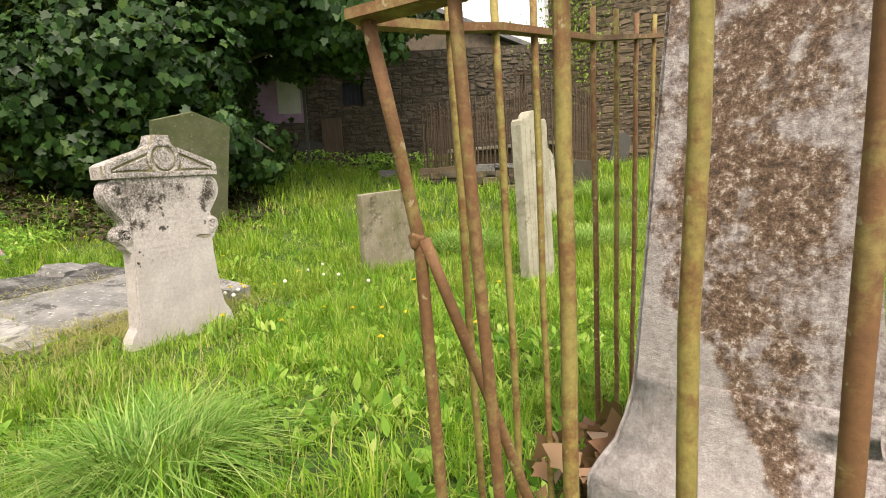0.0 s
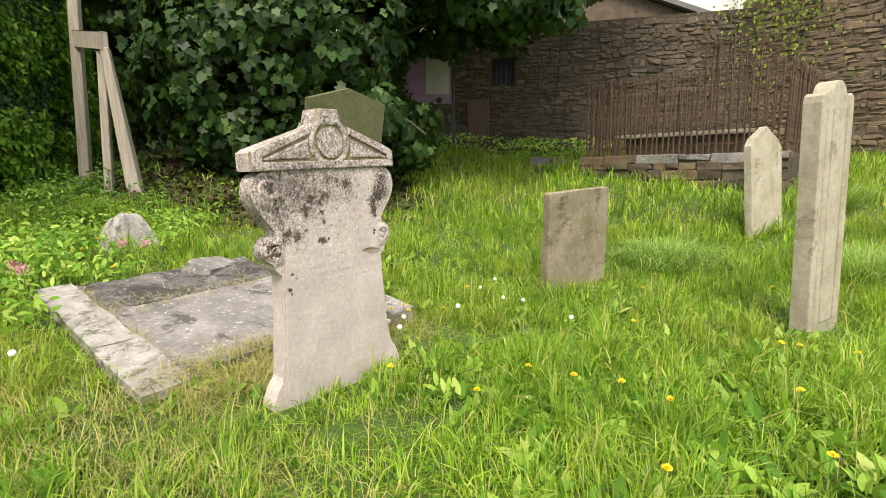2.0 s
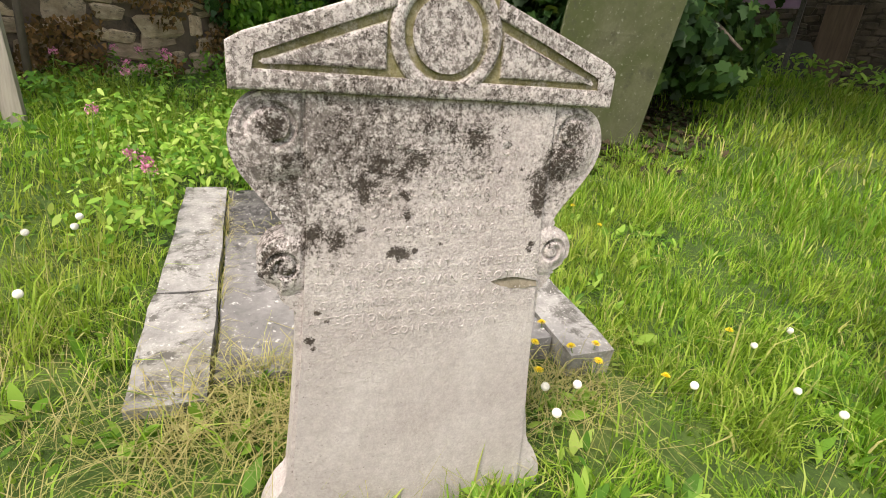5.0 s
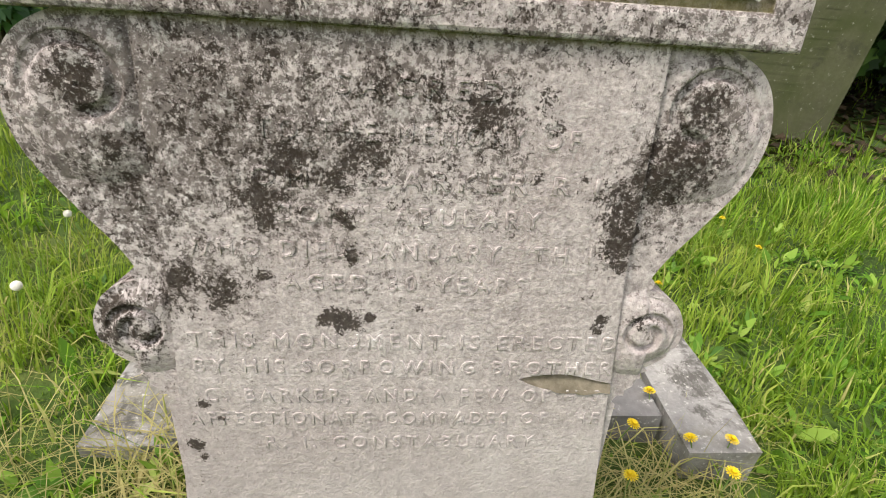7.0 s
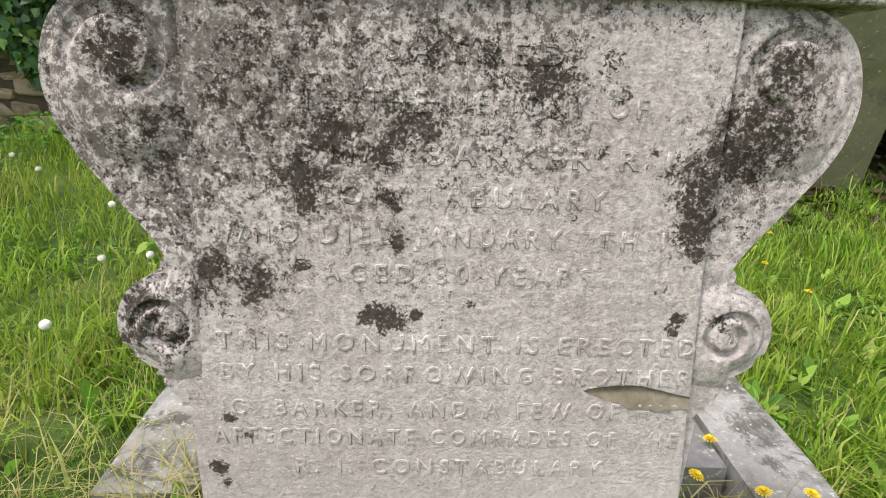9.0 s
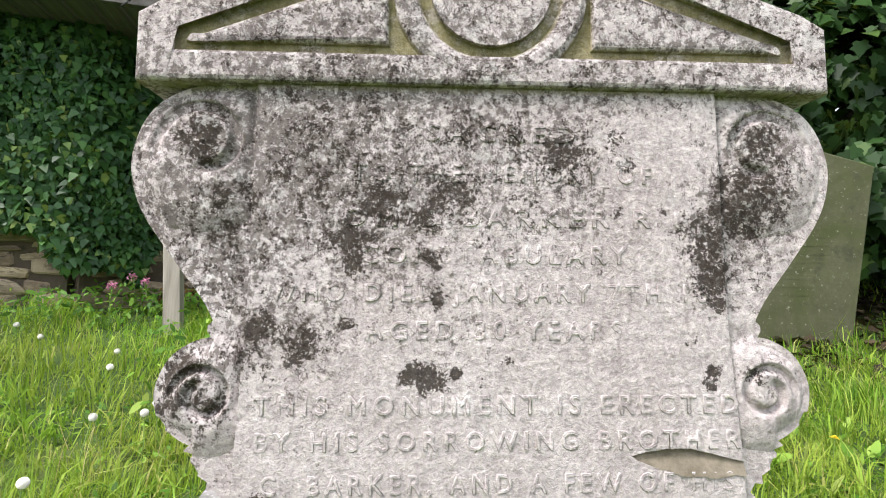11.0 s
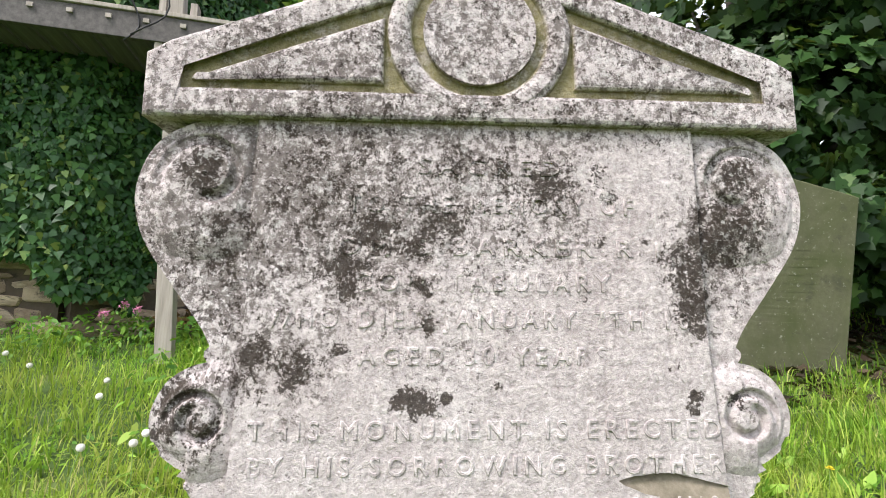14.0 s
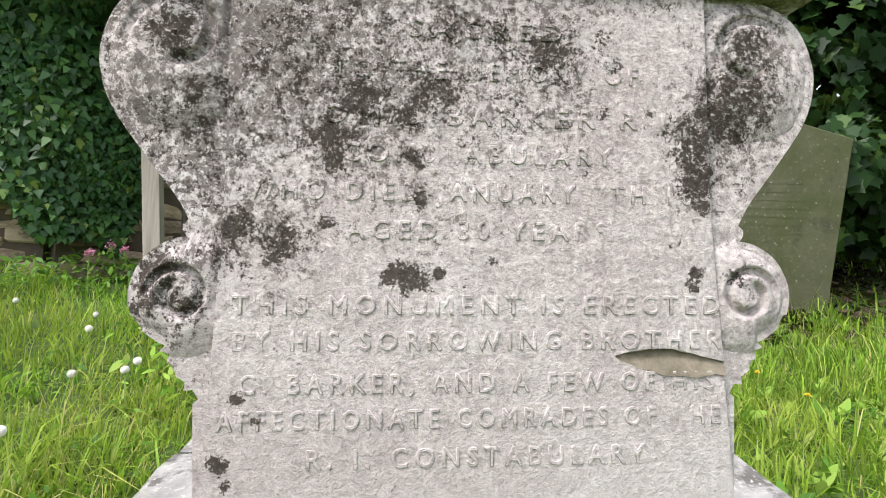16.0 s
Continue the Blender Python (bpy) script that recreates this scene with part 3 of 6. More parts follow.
# ---- the main headstone ----
def build_headstone():
    top = thing("headstone", STONE_M, "pale limestone headstone with scrolled sides and pediment, patched with lichen", "headstone")
    left = smooth_line([(-0.30, 1.313), (-0.375, 1.3125), (-0.418, 1.300), (-0.450, 1.278), (-0.470, 1.243), (-0.478, 1.195), (-0.463, 1.138), (-0.421, 1.075), (-0.380, 1.02), (-0.361, 0.985)], 5)
    left += smooth_line([(-0.364, 0.968), (-0.390, 0.962), (-0.420, 0.940), (-0.437, 0.90), (-0.430, 0.860), (-0.404, 0.836), (-0.388, 0.828)], 5)
    left += smooth_line([(-0.388, 0.815), (-0.382, 0.795), (-0.360, 0.778), (-0.346, 0.757)], 4)
    left += [(-0.352, 0.60), (-0.374, 0.33), (-0.388, 0.20)] + smooth_line([(-0.396, 0.185), (-0.422, 0.155), (-0.446, 0.11), (-0.462, 0.07), (-0.47, 0.03)], 3) + [(-0.475, -0.25)]
    left = [(x * (1.016 if z > 0.98 else 1.009), z) for x, z in left]
    outline = left + [(-x, z) for x, z in reversed(left)]
    bm = bmesh.new()
    prism(bm, outline[::-1], 0.012, 0.125, 0.009, 3)
    part("body", bm, "headstone", top)
    # raised inscription panel
    # its right-hand edge is broken: a lens-shaped notch runs in from the side
    bite = [k / 11 for k in range(12)]
    upper = [(0.178 + 0.160 * u, 0.814 - 0.008 * u + 0.013 * math.sin(math.pi * min(u * 1.05, 1)) ** 1.2 + 0.0022 * math.sin(17 * u)) for u in bite]
    lower = [(0.178 + 0.160 * u, 0.812 - 0.024 * u - 0.012 * math.sin(math.pi * min(u * 1.02, 1)) + 0.0016 * math.sin(23 * u)) for u in bite[:0:-1]]
    bm = bmesh.new()
    prism(bm, [(-0.318, 1.311), (0.318, 1.311), (0.322, 1.0)] + upper[::-1] + lower[::-1] + [(0.350, 0.60), (0.366, 0.36), (0.378, 0.15), (0.38, 0.0), (-0.38, 0.0), (-0.378, 0.15), (-0.366, 0.36), (-0.346, 0.60), (-0.336, 0.75), (-0.322, 1.0)], 0.0, 0.03, 0.0025, 2)
    part("inscription_panel", bm, "headstone", top)
    bm = bmesh.new()
    rim = [bm.verts.new((x, 0.0095 - 0.32 * max(0.0, 0.824 - z), z)) for x, z in upper + lower]
    bm.faces.new(rim)
    for v in bmesh.ops.extrude_face_region(bm, geom=bm.faces[:])["geom"]:
        if isinstance(v, bmesh.types.BMVert):
            v.co.y = 0.02
    part("fracture", bm, "scar", top, "tan fracture scar")
    # scroll volutes: a swelling lobe into which a hooked groove is cut, winding inwards to the eye
    def lobe(name, cx, cz, reach, r0, r1, start, sweep, width, sx, depth):
        def edge(a):
            """Way from the lobe's centre to the stone's outline."""
            c, q = math.cos(a), math.sin(a)
            best = reach
            for (ax, az), (bx, bz) in zip(left, left[1:]):
                den = c * (bz - az) - q * (bx - ax)
                if abs(den) > 1e-9:
                    k = ((ax - cx) * (bz - az) - (az - cz) * (bx - ax)) / den
                    m = ((ax - cx) * q - (az - cz) * c) / den
                    if k > 0 and 0 <= m <= 1:
                        best = min(best, k - 0.006)
            if c > 0.01:
                best = min(best, (-0.321 - cx) / c)
            return best
        bm = bmesh.new()
        rings, spokes = 34, 120
        mid_v = bm.verts.new((sx * cx, 0.006, cz))
        rows = []
        for i in range(1, rings + 1):
            row = []
            for j in range(spokes):
                a = 2 * math.pi * j / spokes
                u = i / rings
                r = edge(a) * u
                y = 0.0012 + 0.0135 * max(0.0, (u - 0.40) / 0.60) ** 2
                near = 9.0
                for turn in (-1, 0, 1, 2):
                    f = (start - math.degrees(a) + 360 * turn) / sweep
                    if 0 <= f <= 1:
                        ends = min(1.0, f * 6, (1 - f) * 8)
                        g = abs(r - (r0 + (r1 - r0) * f ** 0.8)) / width
                        if g < 1:
                            near = min(near, 1 - (1 - g * g) * ends)
                if near < 1:
                    y += depth * (1 - near)
                y += 0.0012 * noise.noise(Vector((r * math.cos(a), sx, r * math.sin(a))) * 60)
                row.append(bm.verts.new((sx * (cx + r * math.cos(a)), y, cz + r * math.sin(a))))
            rows.append(row)
        for j in range(spokes):
            bm.faces.new((mid_v, rows[0][j], rows[0][(j + 1) % spokes]))
        for p, q in zip(rows, rows[1:]):
            for j in range(spokes):
                bm.faces.new((p[j], q[j], q[(j + 1) % spokes], p[(j + 1) % spokes]))
        part(name, bm, "headstone", top, smooth=True)

    for sx in (-1, 1):
        lobe("upper_scroll", -0.387, 1.228, 0.13, 0.068, 0.030, 205, 315, 0.0095, -sx, 0.0115)
        lobe("lower_scroll", -0.377, 0.893, 0.085, 0.043, 0.015, 215, 480, 0.0075, -sx, 0.010)
    # pediment: cornice, raking mouldings, tympanum, roundel and block at the apex
    apex_z, eave_z, half, low = 1.562, 1.398, 0.473, 1.312
    bm = bmesh.new()
    prism(bm, [(-half, eave_z), (-half + 0.03, eave_z + 0.02), (-0.10, apex_z - 0.03), (-0.078, apex_z), (0.078, apex_z), (0.10, apex_z - 0.03), (half - 0.03, eave_z + 0.02), (half, eave_z), (half, low), (-half, low)], -0.0005, 0.15, 0.006, 2)
    part("pediment", bm, "headstone", top)
    bm = bmesh.new()
    prism(bm, [(-half - 0.002, low + 0.04), (half + 0.002, low + 0.04), (half + 0.002, low - 0.003), (-half - 0.002, low - 0.003)], -0.0115, 0.14, 0.007, 2)
    part("cornice", bm, "headstone", top)
    for sx in (-1, 1):
        bm = bmesh.new()
        o = [(sx * (half + 0.003), low - 0.004), (sx * (half + 0.003), eave_z + 0.004), (sx * (half - 0.03), eave_z + 0.024), (sx * 0.12, apex_z - 0.022), (sx * 0.12, apex_z - 0.064), (sx * (half - 0.045), eave_z - 0.012), (sx * (half - 0.045), low - 0.004)]
        prism(bm, o if sx > 0 else o[::-1], -0.0122, 0.02, 0.007, 3)
        part("raking_moulding", bm, "headstone", top)
        bm = bmesh.new()
        o = [(sx * 0.14, low + 0.052), (sx * (half - 0.06), low + 0.052), (sx * (half - 0.06), eave_z - 0.030), (sx * 0.14, apex_z - 0.092)]
        prism(bm, o if sx > 0 else o[::-1], -0.010, 0.004, 0.009, 3)
        part("tympanum_panel", bm, "headstone", top)
    for r0, r1, y0, name in ((0.098, 0.140, -0.012, "outer_ring"), (0.0, 0.084, -0.0105, "roundel")):
        bm = bmesh.new()
        cz = 1.450
        ring = [(math.cos(2 * math.pi * k / 40), math.sin(2 * math.pi * k / 40)) for k in range(40)]
        if r0 == 0:
            prism(bm, [(r1 * c, cz + r1 * s) for c, s in ring], y0, 0.004, 0.009, 3)
        else:
            rows = [(r0, 0.003), (r0 + 0.003, y0 + 0.008), (r0 + 0.008, y0 + 0.003), (r0 + 0.015, y0), (r1 - 0.013, y0), (r1 - 0.005, y0 + 0.004), (r1, 0.003)]
            vs = [[bm.verts.new((r * c, y, min(cz + r * s, 1.60))) for c, s in ring] for r, y in rows]
            for p, q in zip(vs, vs[1:]):
                for k in range(40):
                    bm.faces.new((p[k], p[(k + 1) % 40], q[(k + 1) % 40], q[k]))
        part(name, bm, "headstone", top)
    bm = bmesh.new()
    prism(bm, [(-0.085, apex_z - 0.02), (-0.078, apex_z + 0.025), (-0.063, apex_z + 0.068), (0.063, apex_z + 0.068), (0.078, apex_z + 0.025), (0.085, apex_z - 0.02)], -0.0105, 0.13, 0.010, 2)
    part("apex_block", bm, "headstone", top)
    # inscription in low relief
    lines = [("SACRED", 1.234, 0.014, 0.205), ("TO THE MEMORY OF", 1.178, 0.017, 0.41), ("OM S BARKER R I", 1.117, 0.03, 0.46), ("CONSTABULARY", 1.067, 0.005, 0.36), ("WHO DIED JANUARY 7TH 18", 1.016, 0.002, 0.59),
             ("AGED 30 YEARS", 0.966, 0.005, 0.345), ("THIS MONUMENT IS ERECTED", 0.869, 0.012, 0.64), ("BY HIS SORROWING BROTHER", 0.823, 0.012, 0.64), ("C. BARKER, AND A FEW OF HIS", 0.769, 0.012, 0.62),
             ("AFFECTIONATE COMRADES OF THE", 0.724, 0.003, 0.655), ("R. I. CONSTABULARY", 0.675, 0.005, 0.44)]
    size = 0.0245
    for words, z, cx, width in lines:
        cu = bpy.data.curves.new("line", "FONT")
        cu.body, cu.size, cu.align_x, cu.extrude, cu.bevel_depth, cu.space_character = words, size / 0.72, "CENTER", 0.0007, 0.0008, 1.5
        cu.bevel_resolution, cu.resolution_u = 0, 3
        tmp = new("tmp", cu)
        bpy.context.view_layer.update()
        me = bpy.data.meshes.new_from_object(tmp.evaluated_get(bpy.context.evaluated_depsgraph_get()))
        bpy.data.objects.remove(tmp)
        xs = [v.co.x for v in me.vertices]
        k = width / (max(xs) - min(xs))
        me.transform(Matrix.Translation((cx, -0.0005, z)) @ Matrix.Rotation(math.pi / 2, 4, "X") @ Matrix.Diagonal((k, 1, 1, 1)))
        for v in me.vertices:
            worn = noise.noise(v.co * 9.0) + 0.6 * noise.noise(v.co * 31.0)
            v.co.y += 0.0004 + 0.0022 * max(0.0, worn - 0.10)
        me.materials.clear()
        me.materials.append(M["headstone"])
        ob = tagged(new("letters", me), kind="stuff")
        ob.parent = top
    return top


build_headstone()


# ---- ledger and kerbs behind the headstone ----
def build_grave():
    tilt = pose(0, 0, 0, 7.3, 0, 0)
    base = STONE_M @ Matrix.Translation((0.0, 0.52, -0.01)) @ tilt
    def slab(name, x0, x1, y0, y1, z0, z1, mat, label, cat, seed, bev=0.02, cuts=5, rough=0.016, m=None):
        bm = bmesh.new()
        box(bm, x0, x1, y0, y1, z0, z1)
        bmesh.ops.subdivide_edges(bm, edges=bm.edges[:], cuts=cuts, use_grid_fill=True)
        roughen(bm, rough, 5.0, 0, seed)
        ob = part(name, bm, mat)
        ob.matrix_world = base if m is None else base @ m
        tagged(ob, label, cat)
        return ob
    slab("kerb_stone", -0.925, -0.648, 0.03, 0.782, -0.12, 0.168, "kerb", "pale lichened kerb stone edging a ledger grave", "kerb stone", 1.0)
    slab("kerb_stone", -0.915, -0.648, 0.797, 2.16, -0.06, 0.163, "kerb", "long grey lichened kerb stone edging a ledger grave", "kerb stone", 2.0)
    slab("kerb_stone", 0.93, 1.18, 0.02, 1.1, -0.06, 0.135, "kerb", "pale worn kerb stone half sunk in grass", "kerb stone", 3.0)
    slab("ledger_slab", -0.632, 0.90, 0.17, 1.42, -0.05, 0.135, "ledger", "large grey ledger slab speckled with white lichen", "grave slab", 4.0, cuts=9)
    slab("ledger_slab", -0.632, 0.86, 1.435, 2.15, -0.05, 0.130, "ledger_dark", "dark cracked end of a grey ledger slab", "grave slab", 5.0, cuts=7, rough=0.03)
    bm = bmesh.new()
    rng = random.Random(5)
    bmesh.ops.create_cube(bm, size=1)
    for v in bm.verts:
        top = v.co.z > 0
        v.co = Vector((v.co.x * (0.30 if top else 0.92) - (0.05 if top else 0.0), v.co.y * (0.20 if top else 0.56), (0.60 + 0.10 * v.co.x) if top else -0.12))
        v.co += Vector((rng.uniform(-1, 1), rng.uniform(-1, 1), rng.uniform(-1, 1))) * 0.05
    bmesh.ops.bevel(bm, geom=bm.edges[:], offset=0.05, segments=2, profile=0.6, affect="EDGES")
    bmesh.ops.subdivide_edges(bm, edges=bm.edges[:], cuts=3, use_grid_fill=True)
    roughen(bm, 0.05, 5.0, 0, 2.0)
    roughen(bm, 0.02, 19.0, 0, 3.0)
    bmesh.ops.scale(bm, vec=(0.82, 0.82, 0.80), verts=bm.verts)
    ob = part("boulder", bm, "kerb")
    p = (-5.30, 5.56)
    ob.matrix_world = pose(p[0], p[1], ground_z(*p) - 0.06, 0, 0, 68)
    tagged(ob, "rough pale broken block of stone in the weeds", "stone")
    bm = bmesh.new()
    box(bm, -0.24, 0.24, -0.13, 0.13, -0.05, 0.035, 0.0, None, 0.03, rng)
    bmesh.ops.subdivide_edges(bm, edges=bm.edges[:], cuts=4, use_grid_fill=True)
    roughen(bm, 0.03, 8.0)
    ob = part("stone_fragment", bm, "ledger")
    ob.matrix_world = base @ pose(0.45, 2.0, 0.145, 4, 8, 25)
    tagged(ob, "broken pale stone fragment lying on a ledger slab", "stone")


build_grave()


# ---- other headstones ----
def headstone_at(name, x, y, yaw, outline, thick, mat, label, lean=(0, 0), sink=0.0, z=None, panel=None):
    t = thing(name, pose(x, y, (ground_z(x, y) if z is None else z) - sink, lean[0], lean[1], yaw), label, "headstone")
    bm = bmesh.new()
    prism(bm, outline, 0.0, thick, 0.01, 2)
    part("slab", bm, mat, t)
    if panel:
        bm = bmesh.new()
        for x0, x1, zz, hh in panel:
            box(bm, x0, x1, -0.0022, 0.004, zz, zz + hh)
        tagged(part("inscription", bm, mat, t), kind="stuff")
    return t


def text_bars(w, z_top, rows, step, seed):
    rng = random.Random(seed)
    out = []
    for r in range(rows):
        half = w * rng.uniform(0.55, 0.95) / 2
        x = -half
        while x < half:
            q = rng.uniform(0.03, 0.10)
            out.append((x, min(x + q, half), z_top - r * step, step * 0.28))
            x += q + 0.018
    return out


# low slab with a nearly level head
headstone_at("headstone", -0.488, 6.55, 49.4, [(-0.464, -0.25), (-0.464, 0.985), (-0.45, 1.0), (0.0, 0.995), (0.45, 0.99), (0.464, 0.975), (0.464, -0.25)], 0.09, "brown_slab",
             "low brown-green headstone with plain straight top, leaning slightly", (3.7, -3.3), 0.0, 0.183, panel=text_bars(0.7, 0.78, 6, 0.09, 3))
# tall stone with a rounded crest between two shoulders
crest = [(-0.265, -0.3), (-0.265, 1.80), (-0.255, 1.845), (-0.22, 1.868), (-0.17, 1.855), (-0.13, 1.835)] + [(0.13 * math.cos(a), 1.835 + 0.125 * math.sin(a)) for a in [math.pi * (1 - k / 10) for k in range(1, 10)]] + [(0.13, 1.835), (0.17, 1.855), (0.22, 1.868), (0.255, 1.845), (0.265, 1.80), (0.265, -0.3)]
headstone_at("headstone", 1.409, 5.567, 45.8, crest, 0.13, "buff", "tall buff headstone with a rounded crest between two shoulders", (-0.6, -3.0), 0.0, 0.067)
tall = bpy.data.objects["headstone.002"]
for x0, x1 in ((-0.20, -0.13), (-0.10, 0.10), (0.13, 0.20)):
    bm = bmesh.new()
    prism(bm, [(x0, 0.1), (x1, 0.1), (x1, 1.72), (x0 + 0.01, 1.75)], -0.012, 0.004, 0.010, 2)
    part("moulded_rib", bm, "buff", tall)
# stone with pointed head behind it
headstone_at("headstone", 2.26, 9.32, 47.3, [(-0.458, -0.3), (-0.458, 1.188), (-0.36, 1.30), (0.0, 1.48), (0.36, 1.30), (0.458, 1.188), (0.458, -0.3)], 0.10, "buff", "grey-buff headstone with pointed head standing in tall grass", (-5, 0), 0.0, 0.5)
# green slab
SLAB_X, SLAB_Y, SLAB_Z, SLAB_YAW, SLAB_W, SLAB_H, SLAB_P, SLAB_LEAN = -4.335, 8.846, 0.56, 52.5, 0.683, 1.951, 2.15, (12.3, 0.7)
headstone_at("headstone", SLAB_X, SLAB_Y, SLAB_YAW, [(-SLAB_W, -0.3), (-SLAB_W, SLAB_H), (-0.02, SLAB_P), (0.02, SLAB_P), (SLAB_W, SLAB_H), (SLAB_W, -0.3)], 0.07, "green_slab", "algae-green slate headstone with low gabled head, leaning sideways", SLAB_LEAN, 0.0, SLAB_Z, panel=text_bars(0.95, SLAB_H - 0.45, 11, 0.085, 8))
# small dark leaning stone at the back wall
headstone_at("headstone", 6.1, 16.4, 20.0, [(-0.35, -0.2), (-0.35, 0.9), (0.0, 1.15), (0.35, 1.0), (0.35, -0.2)], 0.09, "dark_stone", "small dark slate headstone leaning near the wall", (0, 14), 0.05)
headstone_at("headstone", -4.35, 17.7, 0.0, [(-0.45, -0.3), (-0.45, 0.92), (-0.25, 1.06), (0.30, 1.02), (0.45, 0.85), (0.45, -0.3)], 0.08, "dark_stone", "dark grey broken slab leaning against the back wall", (-10, 5), 0.0)


# ---- obelisk in its railing ----
def build_obelisk():
    t = thing("obelisk", pose(1.13, 1.10, ground_z(1.13, 1.1), 0, 0, 53), "mottled brown and grey granite obelisk on a stepped pale plinth", "monument")
    bm = bmesh.new()
    for r0, r1, z0, z1 in ((0.275, 0.13, 0.60, 2.9),):
        lo = [bm.verts.new((r0 * a, r0 * b, z0)) for a, b in ((-1, -1), (1, -1), (1, 1), (-1, 1))]
        hi = [bm.verts.new((r1 * a, r1 * b, z1)) for a, b in ((-1, -1), (1, -1), (1, 1), (-1, 1))]
        for k in range(4):
            bm.faces.new((lo[k], lo[(k + 1) % 4], hi[(k + 1) % 4], hi[k]))
        tip = bm.verts.new((0, 0, z1 + 0.22))
        for k in range(4):
            bm.faces.new((hi[k], hi[(k + 1) % 4], tip))
        bm.faces.new(lo[::-1])
    bmesh.ops.bevel(bm, geom=bm.edges[:], offset=0.012, segments=2, affect="EDGES")
    part("shaft", bm, "obelisk", t)
    bm = bmesh.new()
    prism_pts = ((0.37, -0.2), (0.37, 0.36), (0.346, 0.41), (0.316, 0.46), (0.293, 0.53), (0.280, 0.60), (0.2735, 0.66))
    rings = [[bm.verts.new((r * a, r * b, z)) for a, b in ((-1, -1), (1, -1), (1, 1), (-1, 1))] for r, z in prism_pts]
    for p, q in zip(rings, rings[1:]):
        for k in range(4):
            bm.faces.new((p[k], p[(k + 1) % 4], q[(k + 1) % 4], q[k]))
    bm.faces.new(rings[-1])
    upright = [e for e in bm.edges if abs(e.verts[0].co.z - e.verts[1].co.z) > 0.01]
    bmesh.ops.bevel(bm, geom=upright, offset=0.014, segments=3, affect="EDGES")
    roughen(bm, 0.006, 9.0, 2, 4.0)
    part("plinth", bm, "obelisk", t, smooth=True)


build_obelisk()


def build_railing():
    """Bent iron railing: a front run that comes past the walker and a back run."""
    K = Vector((0.187, 0.759, 0))
    zt = 1.64
    t = thing("iron_railing", pose(K.x, K.y, ground_z(K.x, K.y)), "bent iron railing with flaking ochre paint and rust round a monument", "railing")
    inv = t.matrix_world.inverted()
    def bar(name, foot, head, r, mat, via=None):
        bm = bmesh.new()
        f, h = Vector(foot), Vector(head)
        pts = [f + (h - f) * (k / 8) for k in range(9)]
        if via is not None:
            pts = [f, f.lerp(Vector(via), 0.5), Vector(via), Vector(via).lerp(h, 0.5), h]
        rng = random.Random(int(f.x * 977 + f.y * 131))
        pts = [inv @ (p + Vector((rng.uniform(-1, 1), rng.uniform(-1, 1), 0)) * 0.0025) for p in pts]
        rod(bm, pts, r, 8)
        part(name, bm, mat, t, smooth=True)
    CT = Vector((0.112, 0.668, 1.575))
    bar("corner_post", (0.222, 0.81, 0.0), CT, 0.0150, "rust", (0.183, 0.750, 1.14))
    bm = bmesh.new()
    bmesh.ops.create_icosphere(bm, subdivisions=3, radius=0.019, matrix=Matrix.Translation(inv @ Vector((0.176, 0.748, 1.15))))
    roughen(bm, 0.012, 45.0)
    part("clamp", bm, "rust", t, smooth=True)
    # fallen brace
    bar("brace", (0.50, 0.77, 0.24), (0.196, 0.742, 1.15), 0.0135, "rust")
    for fx, fy, hx, hy, hz, mat in ((0.360, 0.680, 0.262, 0.565, 1.75, "rust"), (0.420, 0.420, 0.412, 0.430, 1.76, "ochre"), (0.516, 0.282, 0.528, 0.262, 1.76, "ochre"), (0.606, 0.146, 0.622, 0.130, 1.76, "rust"), (0.70, 0.00, 0.72, -0.02, 1.78, "ochre")):
        bar("bar", (fx, fy, ground_z(fx, fy) - 0.1), (hx, hy, hz), 0.0125, mat)
    for fx, fy, hx, hy, hz, mat in ((0.322, 0.995, 0.268, 0.880, 1.70, "ochre"), (0.440, 1.092, 0.389, 1.027, 1.76, "ochre"), (0.560, 1.250, 0.520, 1.199, 1.80, "ochre"), (0.825, 1.60, 0.806, 1.575, 1.86, "rust"), (0.966, 1.787, 0.958, 1.776, 1.91, "ochre"),
                                    (1.086, 1.945, 1.130, 2.003, 1.96, "rust"), (1.232, 2.137, 1.306, 2.234, 2.02, "ochre"), (1.505, 2.50, 1.50, 2.49, 2.08, "ochre"), (1.70, 2.75, 1.70, 2.75, 2.14, "rust")):
        bar("bar", (fx, fy, ground_z(fx, fy) - 0.1), (hx, hy, hz), 0.0105, mat)
    front = [(0.085, 0.675, 1.575), (0.275, 0.585, 1.582), (0.414, 0.43, 1.60), (0.525, 0.265, 1.62), (0.62, 0.12, 1.64), (0.74, -0.04, 1.66)]
    back = [(0.10, 0.69, 1.572), (0.27, 0.885, 1.61), (0.393, 1.031, 1.649), (0.807, 1.577, 1.751), (1.303, 2.231, 1.918), (1.72, 2.78, 2.06)]
    for line, w in ((front, 0.028), (back, 0.020)):
        bm = bmesh.new()
        vs = []
        for k, p in enumerate(line):
            p = Vector(p)
            d = (Vector(line[min(k + 1, 5)]) - Vector(line[max(k - 1, 0)])).normalized()
            s = d.cross(Vector((0, 0, 1))).normalized()
            vs.append([bm.verts.new(inv @ (p + s * u + Vector((0, 0, h)))) for u, h in ((-w, -0.008), (w, -0.008), (w, 0.011), (-w, 0.011))])
        for p, q in zip(vs, vs[1:]):
            for k in range(4):
                bm.faces.new((p[k], p[(k + 1) % 4], q[(k + 1) % 4], q[k]))
        bm.faces.new(vs[0][::-1])
        bm.faces.new(vs[-1])
        part("top_rail", bm, "rust", t)


build_railing()


